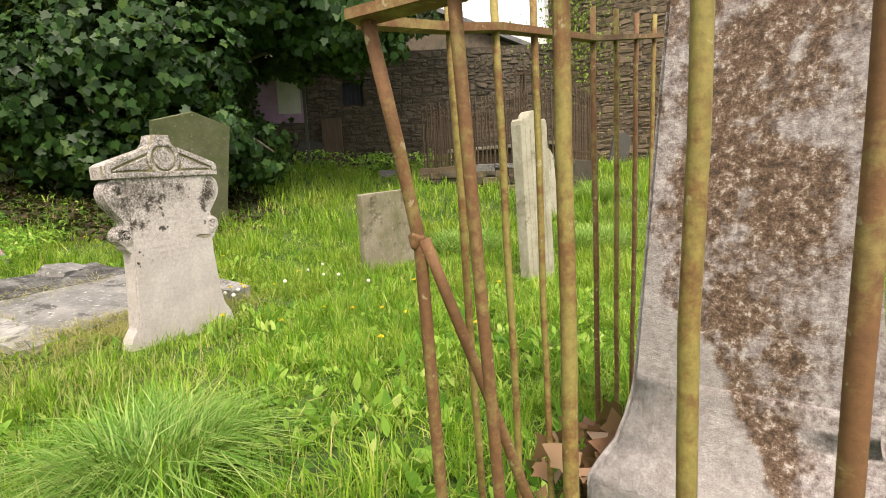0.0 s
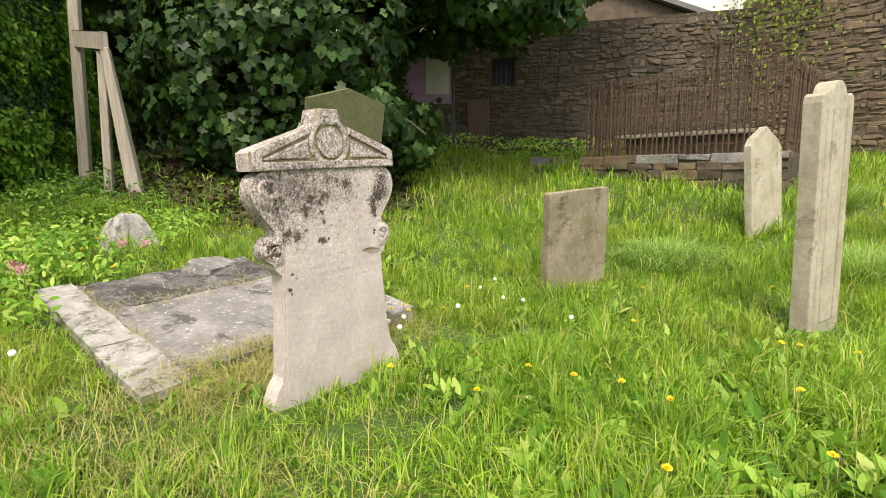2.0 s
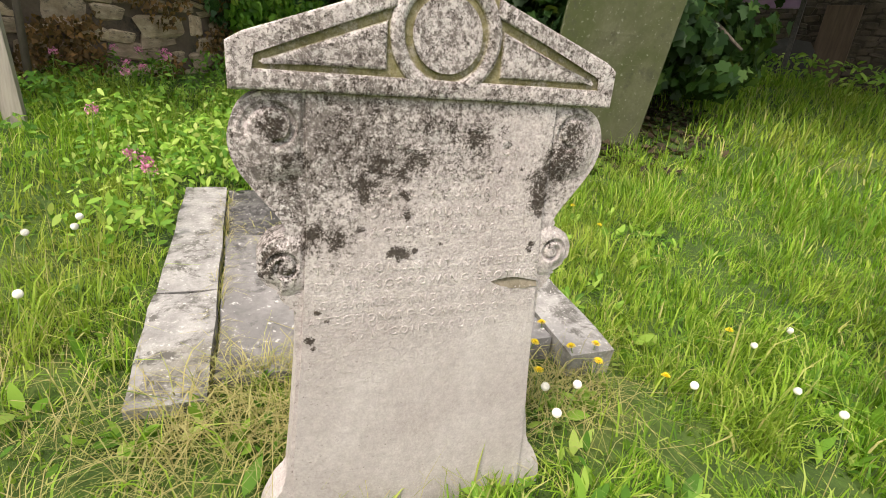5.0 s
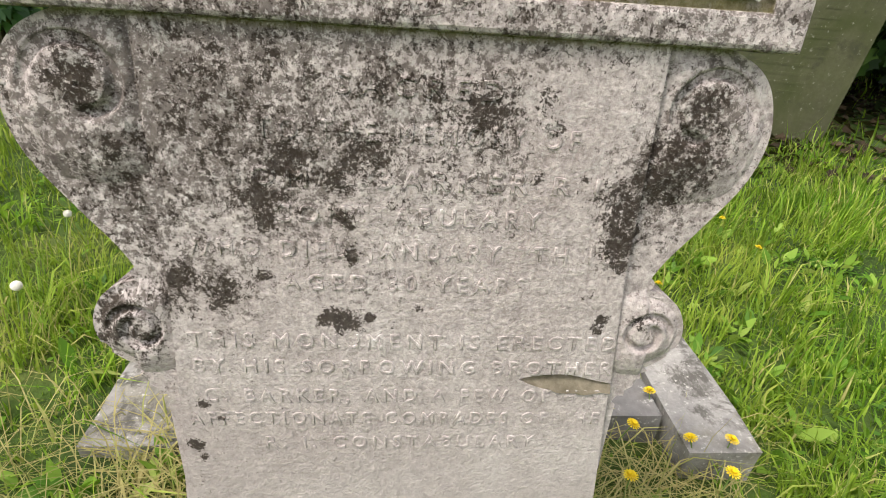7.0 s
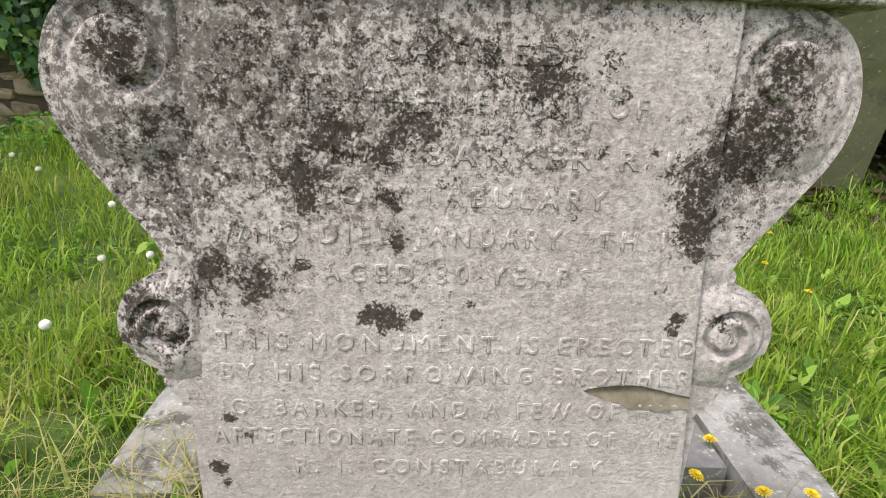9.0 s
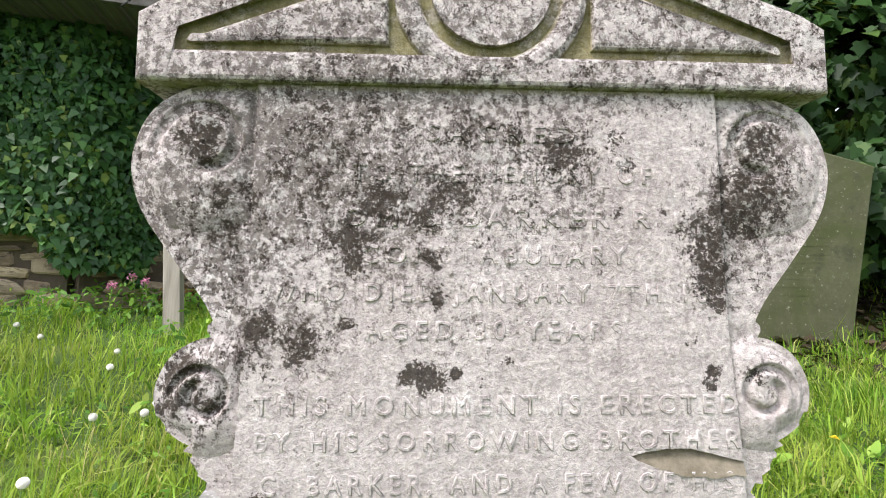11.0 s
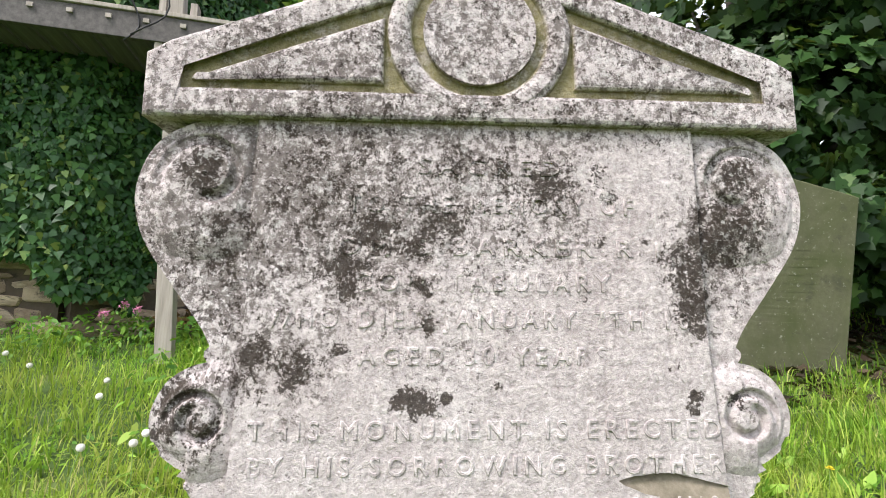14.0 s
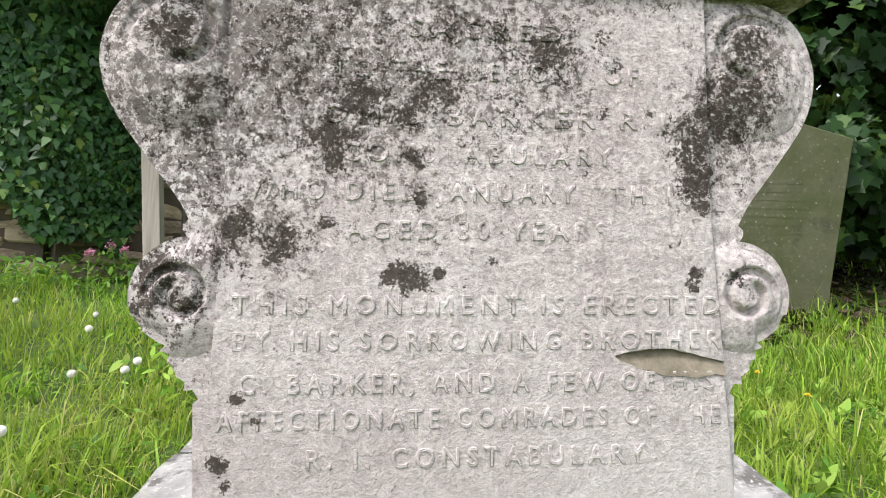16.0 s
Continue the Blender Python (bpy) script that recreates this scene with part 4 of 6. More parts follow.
# ---- raised timber walkway along the left-hand wall ----
def build_walkway():
    a, b = Vector((-7.12, 0.0, 0)), Vector((-5.72, 4.75, 0))
    d = (b - a).normalized()
    n = (b - a).length
    z = 3.48
    m = Matrix.Translation((a.x, a.y, z)) @ Matrix(((d.x, -d.y, 0, 0), (d.y, d.x, 0, 0), (0, 0, 1, 0), (0, 0, 0, 1)))
    t = thing("timber_walkway", m, "raised timber walkway on silvered posts against the ivy wall", "walkway")
    inv = m.inverted()
    bm = bmesh.new()
    box(bm, 0, n, -0.03, 0.03, 0.0, 0.24, 0.006)
    part("fascia_beam", bm, "timber_dark", t, "dark weathered beam")
    bm = bmesh.new()
    box(bm, -0.05, n, -0.05, 0.05, 0.245, 0.285, 0.006)
    part("edge_board", bm, "timber", t)
    bm = bmesh.new()
    box(bm, 0, 0.22, 0.04, 0.86, 0.02, 0.06)
    board = bpy.data.meshes.new("plank")
    bm.to_mesh(board)
    bm.free()
    board.materials.append(M["timber_dark"])
    x = 0.0
    while x < n - 0.2:
        ob = new("plank", board)
        ob.parent = t
        ob.matrix_basis = Matrix.Translation((x, 0, 0))
        x += 0.235
    def post(px, py, top, w, mat="timber"):
        g = ground_z(px, py) - 0.1
        bm = bmesh.new()
        q = inv @ Vector((px, py, g))
        box(bm, q.x - w / 2, q.x + w / 2, q.y - w / 2, q.y + w / 2, q.z, top - z, 0.008)
        # out of plumb
        lean = inv.to_3x3() @ Vector((0.0, -0.065, 0.0))
        for v in bm.verts:
            v.co += lean * (v.co.z - q.z)
        part("post", bm, mat, t)
    post(-6.27, 3.33, 4.9, 0.135)
    # cleats on both sides of the post head
    for s in (-0.13, 0.13):
        bm = bmesh.new()
        q = inv @ Vector((-6.24, 3.14, 3.4))
        box(bm, q.x + s - 0.03, q.x + s + 0.03, q.y - 0.06, q.y + 0.06, q.z - 0.25, q.z + 0.5, 0.005)
        part("cleat", bm, "timber", t)
    for k in range(16):
        bm = bmesh.new()
        box(bm, 0.3 * k, 0.3 * k + 0.05, -0.05, -0.032, 0.15, 0.19, 0.003)
        part("bolt_plate", bm, "timber", t)
    bm = bmesh.new()
    q = inv @ Vector((-5.90, 4.22, 3.6))
    box(bm, q.x - 0.06, q.x + 0.06, q.y - 0.06, q.y + 0.06, 0.0, 1.3, 0.006)
    part("post", bm, "timber", t)
    # trestle: second upright, cross piece and inclined prop
    t2 = thing("timber_prop", pose(-7.6, 8.0, ground_z(-7.6, 8.0)), "silvered timber posts with a cross piece and an inclined prop", "timber prop")
    i2 = t2.matrix_world.inverted()
    for name, lo, hi, w in (("tall_post", (-8.60, 8.0, 0.9), (-8.46, 8.15, 6.0), 0.165), ("upright", (-7.95, 7.84, 0.9), (-7.87, 7.91, 3.3), 0.13), ("inclined_prop", (-7.57, 8.01, 0.95), (-7.74, 7.85, 3.34), 0.225)):
        bm = bmesh.new()
        lo, hi = i2 @ Vector(lo), i2 @ Vector(hi)
        rod(bm, [lo, lo.lerp(hi, 0.5), hi], w * 0.68, 4, 0.55 if name == "inclined_prop" else 0.95)
        bmesh.ops.bevel(bm, geom=bm.edges[:], offset=0.01, segments=1, affect="EDGES")
        part(name, bm, "timber", t2)
    bm = bmesh.new()
    c0, c1 = i2 @ Vector((-8.50, 8.05, 3.58)), i2 @ Vector((-7.76, 7.84, 3.45))
    d = (c1 - c0).normalized()
    side = d.cross(Vector((0, 0, 1))).normalized()
    turn = Matrix((( d.x, side.x, 0, c0.x), (d.y, side.y, 0, c0.y), (d.z, side.z, 1, c0.z), (0, 0, 0, 1)))
    box(bm, -0.05, (c1 - c0).length + 0.05, -0.05, 0.05, -0.13, 0.13, 0.008, turn)
    part("cross_piece", bm, "timber", t2)
    # loose cables
    for k, (dx, dy) in enumerate(((0.0, 0.0), (0.14, 0.22))):
        bm = bmesh.new()
        o = Vector((-6.22, 2.72, 3.95))
        rod(bm, [o + Vector((dx + 0.03 * math.sin(i * 1.3 + k), dy + 0.22 * math.sin(i * 0.42 + k * 0.8) - 0.1, -0.09 * i)) for i in range(7)], 0.008, 5)
        ob = part("cable", bm, "wire", smooth=True)
        tagged(ob, "loose black cable hanging from the walkway beam", "cable")


build_walkway()
bm = bmesh.new()
rod(bm, [(0, 0, -0.1), (-0.01, 0.0, 1.2), (0.0, -0.03, 2.6)], 0.035, 7, 0.7)
tagged(part("pole", bm, "bark", smooth=True), "thin dark pole standing against the rubble wall", "pole").location = (-7.03, 3.55, ground_z(-7.03, 3.55))


# ---- walls of the yard ----
rubble_wall("wall_west", (-7.2, 2.5), (-13.6, 18.5), 5.6, 0.6, "ivy-grown rubble stone boundary wall", 11, (0.2, 5.0, 0.4, 2.2), stone="rubble_pale", wmin=0.2, wmax=0.85, hmin=0.05, hmax=0.25)
rubble_wall("wall_south_west", (-8.6, -5.5), (-7.25, 2.4), 5.6, 0.6, "ivy-grown rubble stone boundary wall beside the walkway", 14, (5.5, 7.8, 0.4, 1.6), stone="rubble_pale", wmin=0.2, wmax=0.6, hmin=0.06, hmax=0.17)
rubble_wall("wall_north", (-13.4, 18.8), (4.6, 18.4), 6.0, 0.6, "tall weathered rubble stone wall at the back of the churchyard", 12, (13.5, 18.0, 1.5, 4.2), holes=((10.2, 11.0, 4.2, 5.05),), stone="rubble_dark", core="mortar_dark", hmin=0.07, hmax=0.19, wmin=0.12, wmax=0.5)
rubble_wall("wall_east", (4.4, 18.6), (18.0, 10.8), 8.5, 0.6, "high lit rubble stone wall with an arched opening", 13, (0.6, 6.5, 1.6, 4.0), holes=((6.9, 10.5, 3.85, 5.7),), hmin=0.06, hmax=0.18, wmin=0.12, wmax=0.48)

WALL_DIR = Vector((-9.6, 24.0, 0)).normalized()
WALL_OUT = Vector((WALL_DIR.y, -WALL_DIR.x, 0))


# ---- foliage ----
MAPLE = [(0, 0.04), (0.20, -0.06), (0.44, 0.12), (0.36, 0.27), (0.60, 0.50), (0.33, 0.60), (0.20, 0.78), (0.0, 1.0), (-0.20, 0.78), (-0.33, 0.60), (-0.60, 0.50), (-0.36, 0.27), (-0.44, 0.12), (-0.20, -0.06)]
IVY = [(0, 0), (0.40, 0.12), (0.30, 0.42), (0.0, 1.0), (-0.30, 0.42), (-0.40, 0.12)]
OVAL = [(0, 0), (0.16, 0.25), (0.20, 0.55), (0.10, 0.85), (0, 1.0), (-0.10, 0.85), (-0.20, 0.55), (-0.16, 0.25)]


def leaf_cloud(name, shape, places, outs, sizes, material, seed, droop=0.5, parent=None, fold=0.12):
    """Many small leaves at the places, each facing about along its outward way."""
    rng = np.random.default_rng(seed)
    n = len(places)
    outs = outs + rng.normal(0, 0.45, (n, 3))
    outs /= np.linalg.norm(outs, axis=1)[:, None] + 1e-9
    tip = np.tile((0.0, 0.0, -1.0), (n, 1)) * droop + rng.normal(0, 0.5, (n, 3))
    tip -= outs * (tip * outs).sum(1)[:, None]
    tip /= np.linalg.norm(tip, axis=1)[:, None] + 1e-9
    side = np.cross(tip, outs)
    sh = np.array(shape)
    k = len(shape)
    bend = np.abs(sh[:, 0]) * fold * 2 - 0.18 * sh[:, 1] ** 2
    v = places[:, None] + sizes[:, None, None] * (sh[None, :, :1] * side[:, None] + sh[None, :, 1:] * tip[:, None] + bend[None, :, None] * outs[:, None])
    me = bpy.data.meshes.new(name)
    me.vertices.add(n * k)
    me.vertices.foreach_set("co", v.astype(np.float32).ravel())
    me.loops.add(n * k)
    me.loops.foreach_set("vertex_index", np.arange(n * k, dtype=np.int32))
    me.polygons.add(n)
    me.polygons.foreach_set("loop_start", np.arange(0, n * k, k, dtype=np.int32))
    me.update(calc_edges=True)
    me.materials.append(M[material])
    ob = new(name, me)
    if parent is not None:
        ob.parent = parent
        ob.matrix_parent_inverse = parent.matrix_world.inverted()
    return ob


def build_tree():
    """Low-branched sycamore that hangs over the back of the yard."""
    rng = np.random.default_rng(21)
    root = Vector((-6.2, 11.6, ground_z(-6.2, 11.6)))
    t = thing("tree", Matrix.Translation(root), "dense dark green sycamore with branches hanging almost to the ground", "tree")
    bm = bmesh.new()
    rod(bm, [(0, 0, -0.2), (0.05, 0, 0.8), (-0.05, 0.1, 2.0), (0.1, 0.0, 3.6), (0.0, 0.0, 6.5)], 0.24, 10, 0.3)
    part("trunk", bm, "bark", t, smooth=True)
    # clumps of foliage: centre, radii; those above 7.5 are unseen, added to cast shade
    blobs = [(-6.0, 10.6, 3.9, 2.6, 2.0, 1.9), (-3.4, 11.2, 5.6, 1.9, 1.7, 1.2), (-4.9, 12.6, 2.2, 1.2, 1.2, 1.3), (-1.9, 11.8, 5.0, 1.7, 1.7, 1.2), (-7.6, 10.2, 3.3, 1.7, 1.6, 2.0), (-5.0, 10.2, 2.3, 1.6, 1.2, 1.0), (-3.9, 10.9, 2.5, 0.9, 0.9, 1.1),
             (-6.5, 11.2, 6.3, 3.2, 2.4, 1.7), (-3.2, 12.0, 6.6, 2.6, 2.2, 1.5), (-1.3, 12.6, 6.3, 1.5, 1.6, 1.1), (-7.0, 9.9, 2.2, 1.2, 0.9, 0.8), (-9.6, 10.8, 5.0, 2.0, 2.0, 2.2), (-5.0, 9.8, 3.6, 1.0, 0.9, 1.0), (-1.6, 12.0, 4.9, 1.1, 1.0, 0.6), (-2.2, 15.2, 6.6, 2.6, 2.2, 1.6), (-5.2, 15.0, 5.6, 2.6, 2.2, 2.2), (-2.6, 15.6, 8.8, 2.8, 1.9, 1.4), (0.4, 16.0, 9.0, 1.9, 1.5, 1.2), (-5.5, 16.2, 8.4, 2.5, 1.6, 1.5), (-3.6, 13.2, 8.3, 2.4, 1.9, 1.4), (-2.6, 10.4, 7.8, 2.6, 2.0, 1.3), (-0.4, 11.6, 8.3, 1.8, 1.6, 1.1)]
    LANE = np.array((-0.2587, 0.950, 0.174))
    places, outs = [], []
    for bx, by, bz, rx, ry, rz in blobs:
        n = int(1700 * (rx * ry + ry * rz + rx * rz) / 3)
        d = rng.normal(0, 1, (n, 3))
        d /= np.linalg.norm(d, axis=1)[:, None]
        lump = np.array([noise.noise(Vector((q[0] * 2.2 + bx, q[1] * 2.2 + by, q[2] * 2.2))) for q in d])
        r = (0.72 + 0.42 * lump + 0.22 * rng.random(n))[:, None]
        p = np.array((bx, by, bz)) + d * r * np.array((rx, ry, rz))
        keep = p[:, 2] > ground_np(p[:, 0], p[:, 1]) + 0.12 + 0.3 * rng.random(n)
        # an open lane under the boughs towards the back wall
        q = p - np.array((-0.49, 0.8, 1.38))
        along = q @ LANE
        off = np.linalg.norm((q - along[:, None] * LANE) * np.array((1, 1, 1.25)), axis=1)
        keep &= ~((off < 0.78 + 0.2 * lump) & (along > 0))
        # boughs apart from one another, with dark hollows between
        keep &= np.array([noise.noise(Vector(c) * 1.35) + 0.5 * noise.noise(Vector(c) * 3.4) for c in p]) > -0.16
        places.append(p[keep])
        outs.append(d[keep] + np.array((0, -0.35, 0.35)))
    places, outs = np.concatenate(places), np.concatenate(outs)
    crown = leaf_cloud("crown", MAPLE, places, outs, rng.uniform(0.12, 0.22, len(places)), "maple", 22, 0.9, t)
    tagged(crown, kind="stuff")
    for k, (bx, by, bz, rx, ry, rz) in enumerate(blobs):
        bm = bmesh.new()
        o = Vector((0, 0, 0.9 + 0.22 * k))
        e = Vector((bx, by, bz)) - root
        mid = o.lerp(e, 0.5) + Vector((0, 0, 0.25))
        rod(bm, [o, mid, e, e + (e - mid) * 0.5], 0.07, 6, 0.3)
        part("limb", bm, "bark", t, smooth=True)


build_tree()


def build_ivy():
    rng = np.random.default_rng(31)
    a = np.array((-4.0, -5.5))
    d, o = np.array(WALL_DIR.xy), np.array(WALL_OUT.xy)
    n = 125000
    s = np.r_[rng.uniform(2.0, 22.0, n - 14000), rng.uniform(7.4, 9.8, 14000)]
    z = rng.uniform(0.2, 5.9, n)
    xy = a + d * s[:, None]
    # south of the corner the wall turns
    bend = xy[:, 1] < 2.5
    xy[bend, 0] = -7.2 - 0.171 * (2.45 - xy[bend, 1])
    g = ground_np(xy[:, 0], xy[:, 1])
    f = np.array([noise.noise(Vector((q * 0.55, w * 0.6, 3.3))) + 0.5 * noise.noise(Vector((q * 2.1, w * 2.1, 7.7))) for q, w in zip(s, z)])
    lower = np.interp(s, [2, 7.4, 8.1, 8.4, 9.1, 9.7, 11.6, 12.3, 13.0, 22.0], [0.7, 0.6, 0.45, 0.35, 0.4, 1.7, 1.8, 0.6, 0.1, 0.0])
    keep = (z > g + lower + 0.5 * f) & (z > g + 0.05) & (f > -0.85)
    s, z, f, xy, bend = s[keep], z[keep], f[keep], xy[keep], bend[keep]
    depth = 0.06 + 0.16 * rng.random(len(s)) + 0.10 * np.clip(f + 0.3, 0, 1)
    depth += 0.16 * np.exp(-((s - 8.6) / 0.3) ** 2) * rng.random(len(s))
    turn = np.interp(s, [7.8, 9.4], [math.atan2(-0.168, 0.985), math.atan2(o[1], o[0])])
    way = np.c_[np.cos(turn), np.sin(turn)]
    p = np.c_[xy + way * depth[:, None], z]
    outs = np.c_[way, np.full(len(s), 0.25)]
    ob = leaf_cloud("ivy", IVY, p, outs, rng.uniform(0.055, 0.11, len(s)), "ivy", 32, 1.2, None, 0.05)
    tagged(ob, "thick dark green ivy covering the rubble wall", "ivy", kind="stuff")
    # lighter leaves over ivy beyond the bare stretch of wall: lit look in colour
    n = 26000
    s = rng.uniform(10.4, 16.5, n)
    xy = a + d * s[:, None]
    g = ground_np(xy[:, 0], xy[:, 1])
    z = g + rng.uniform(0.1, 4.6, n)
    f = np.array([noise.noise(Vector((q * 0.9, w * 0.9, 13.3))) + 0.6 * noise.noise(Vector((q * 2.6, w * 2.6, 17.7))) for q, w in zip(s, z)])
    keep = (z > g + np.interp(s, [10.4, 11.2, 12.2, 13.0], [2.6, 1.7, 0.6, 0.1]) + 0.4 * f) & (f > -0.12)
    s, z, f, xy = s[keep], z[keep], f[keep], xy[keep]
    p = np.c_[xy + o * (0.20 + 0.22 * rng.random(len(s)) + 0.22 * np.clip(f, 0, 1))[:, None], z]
    ob = leaf_cloud("creeper", IVY, p, np.tile((*o, 0.45), (len(s), 1)), rng.uniform(0.07, 0.13, len(s)), "ivy_lit", 34, 1.0, None, 0.08)
    tagged(ob, "lighter lit-coloured ivy leaves hanging over the ivy wall", "creeper", kind="stuff")
    # ivy on the crown of the back wall
    n = 900
    c = np.array((5.0, 18.0, 6.3))
    q = rng.normal(0, 1, (n, 3)) * np.array((0.7, 0.12, 1.1)) + c
    q[:, 1] = 18.25 - 0.55 * (q[:, 0] - 4.7) - 0.2 * rng.random(n)
    q[:, 1] = np.where(q[:, 0] < 4.7, 18.05, q[:, 1])
    ob = leaf_cloud("ivy", IVY, q, np.tile((-0.3, -1, 0.3), (n, 1)), rng.uniform(0.06, 0.13, n), "creeper", 33, 1.0)
    tagged(ob, "light green creeper hanging over the back wall", "creeper", kind="stuff")


build_ivy()


# ---- railed tomb at the back ----
def build_tomb():
    o = Vector((2.2, 14.0, 0))
    o.z = ground_z(o.x, o.y)
    yaw = -31.0
    t = thing("railed_tomb", Matrix.Translation(o) @ pose(0, 0, 0, 0, 0, yaw), "rusty iron railing on a stone kerb round a table tomb", "tomb enclosure")
    hw, hd = 2.15, 1.3
    for y0, y1, x0, x1 in ((-hd, -hd + 0.25, -hw, hw), (hd - 0.25, hd, -hw, hw), (-hd + 0.25, hd - 0.25, -hw, -hw + 0.25), (-hd + 0.25, hd - 0.25, hw - 0.25, hw)):
        bm = bmesh.new()
        box(bm, x0, x1, y0, y1, -0.5, 0.42, 0.02)
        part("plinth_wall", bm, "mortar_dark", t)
    rng = random.Random(4)
    x = -hw
    while x < hw:
        w = rng.uniform(0.5, 0.9)
        bm = bmesh.new()
        box(bm, x, min(x + w, hw), -hd - 0.04, -hd + 0.28, 0.28 + rng.uniform(-0.06, 0.03), 0.43, 0.02, None, 0.02, rng)
        part("coping_stone", bm, "ledger" if rng.random() < 0.3 else "rubble", t)
        x += w + 0.02
    for z0, z1 in ((-0.35, -0.12), (-0.10, 0.10), (0.11, 0.26)):
        for along, lo, hi in ((True, -hw, hw), (False, -hd, hd)):
            x = lo
            while x < hi - 0.1:
                w = rng.uniform(0.2, 0.75)
                bm = bmesh.new()
                e = rng.uniform(0.0, 0.05)
                if along:
                    box(bm, x, min(x + w, hi), -hd - 0.03 - e, -hd + 0.05, z0, z1, 0.02, None, 0.035, rng)
                else:
                    box(bm, -hw - 0.03 - e, -hw + 0.05, x, min(x + w, hi), z0, z1, 0.02, None, 0.035, rng)
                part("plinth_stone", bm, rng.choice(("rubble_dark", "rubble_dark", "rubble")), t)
                x += w + 0.02
    bm = bmesh.new()
    box(bm, -1.35, 1.35, -0.6, 0.6, 0.1, 0.84, 0.02)
    part("chest", bm, "rubble", t)
    bm = bmesh.new()
    box(bm, -1.55, 1.55, -0.78, 0.72, 0.84, 0.93, 0.02)
    part("table_slab", bm, "buff", t, "pale table slab")
    me = {}
    for tall in (1.7, 2.8):
        bm = bmesh.new()
        rod(bm, [(0, 0, 0.4), (0, 0, 0.4 + tall)], 0.021, 6)
        rod(bm, [(0, 0, 0.4 + tall), (0, 0, 0.5 + tall)], 0.024, 6, 0.1)
        q = bpy.data.meshes.new("bar")
        bm.to_mesh(q)
        bm.free()
        q.materials.append(M["iron"])
        me[tall] = q
    def bar(x, y, tall):
        b = new("bar", me[tall])
        b.parent = t
        b.matrix_basis = pose(x, y, 0, rng.uniform(-1.5, 1.5), rng.uniform(-1.5, 1.5), 0)
    n = 34
    for k in range(n + 1):
        x = -hw + 0.1 + (2 * hw - 0.2) * k / n
        bar(x, -hd + 0.12, 1.7)
        bar(x, hd - 0.12, 2.8 if -0.3 < x < 1.0 else 1.7)
    for k in range(1, 18):
        y = -hd + 0.12 + (2 * hd - 0.24) * k / 18
        bar(-hw + 0.1, y, 1.7)
        bar(hw - 0.1, y, 1.7)
    for z in (0.62, 1.97):
        for y in (-hd + 0.12, hd - 0.12):
            bm = bmesh.new()
            box(bm, -hw + 0.08, hw - 0.08, y - 0.02, y + 0.02, z, z + 0.03)
            part("rail", bm, "iron", t)
        for x in (-hw + 0.1, hw - 0.1):
            bm = bmesh.new()
            box(bm, x - 0.02, x + 0.02, -hd + 0.15, hd - 0.15, z, z + 0.03)
            part("rail", bm, "iron", t)
    bm = bmesh.new()
    box(bm, -0.35, 1.05, hd - 0.15, hd - 0.10, 3.07, 3.11)
    part("gate_rail", bm, "iron", t)
    # flat stone in the grass beside it
    p = (-1.05, 15.6)
    bm = bmesh.new()
    box(bm, -0.55, 0.55, -0.3, 0.3, -0.1, 0.16, 0.03)
    roughen(bm, 0.02, 4)
    ob = part("flat_stone", bm, "ledger")
    ob.matrix_world = pose(*p, ground_z(*p) + 0.02, 0, 3, -8)
    tagged(ob, "low flat grey stone lying in long grass", "grave slab")
    p = (3.1, 12.6)
    bm = bmesh.new()
    box(bm, -0.35, 0.35, -0.2, 0.2, -0.2, 0.36, 0.04)
    roughen(bm, 0.03, 4)
    ob = part("stone_block", bm, "kerb")
    ob.matrix_world = pose(*p, ground_z(*p), 0, 0, -20)
    tagged(ob, "squat weathered stone block beside the railed tomb", "stone")


build_tomb()


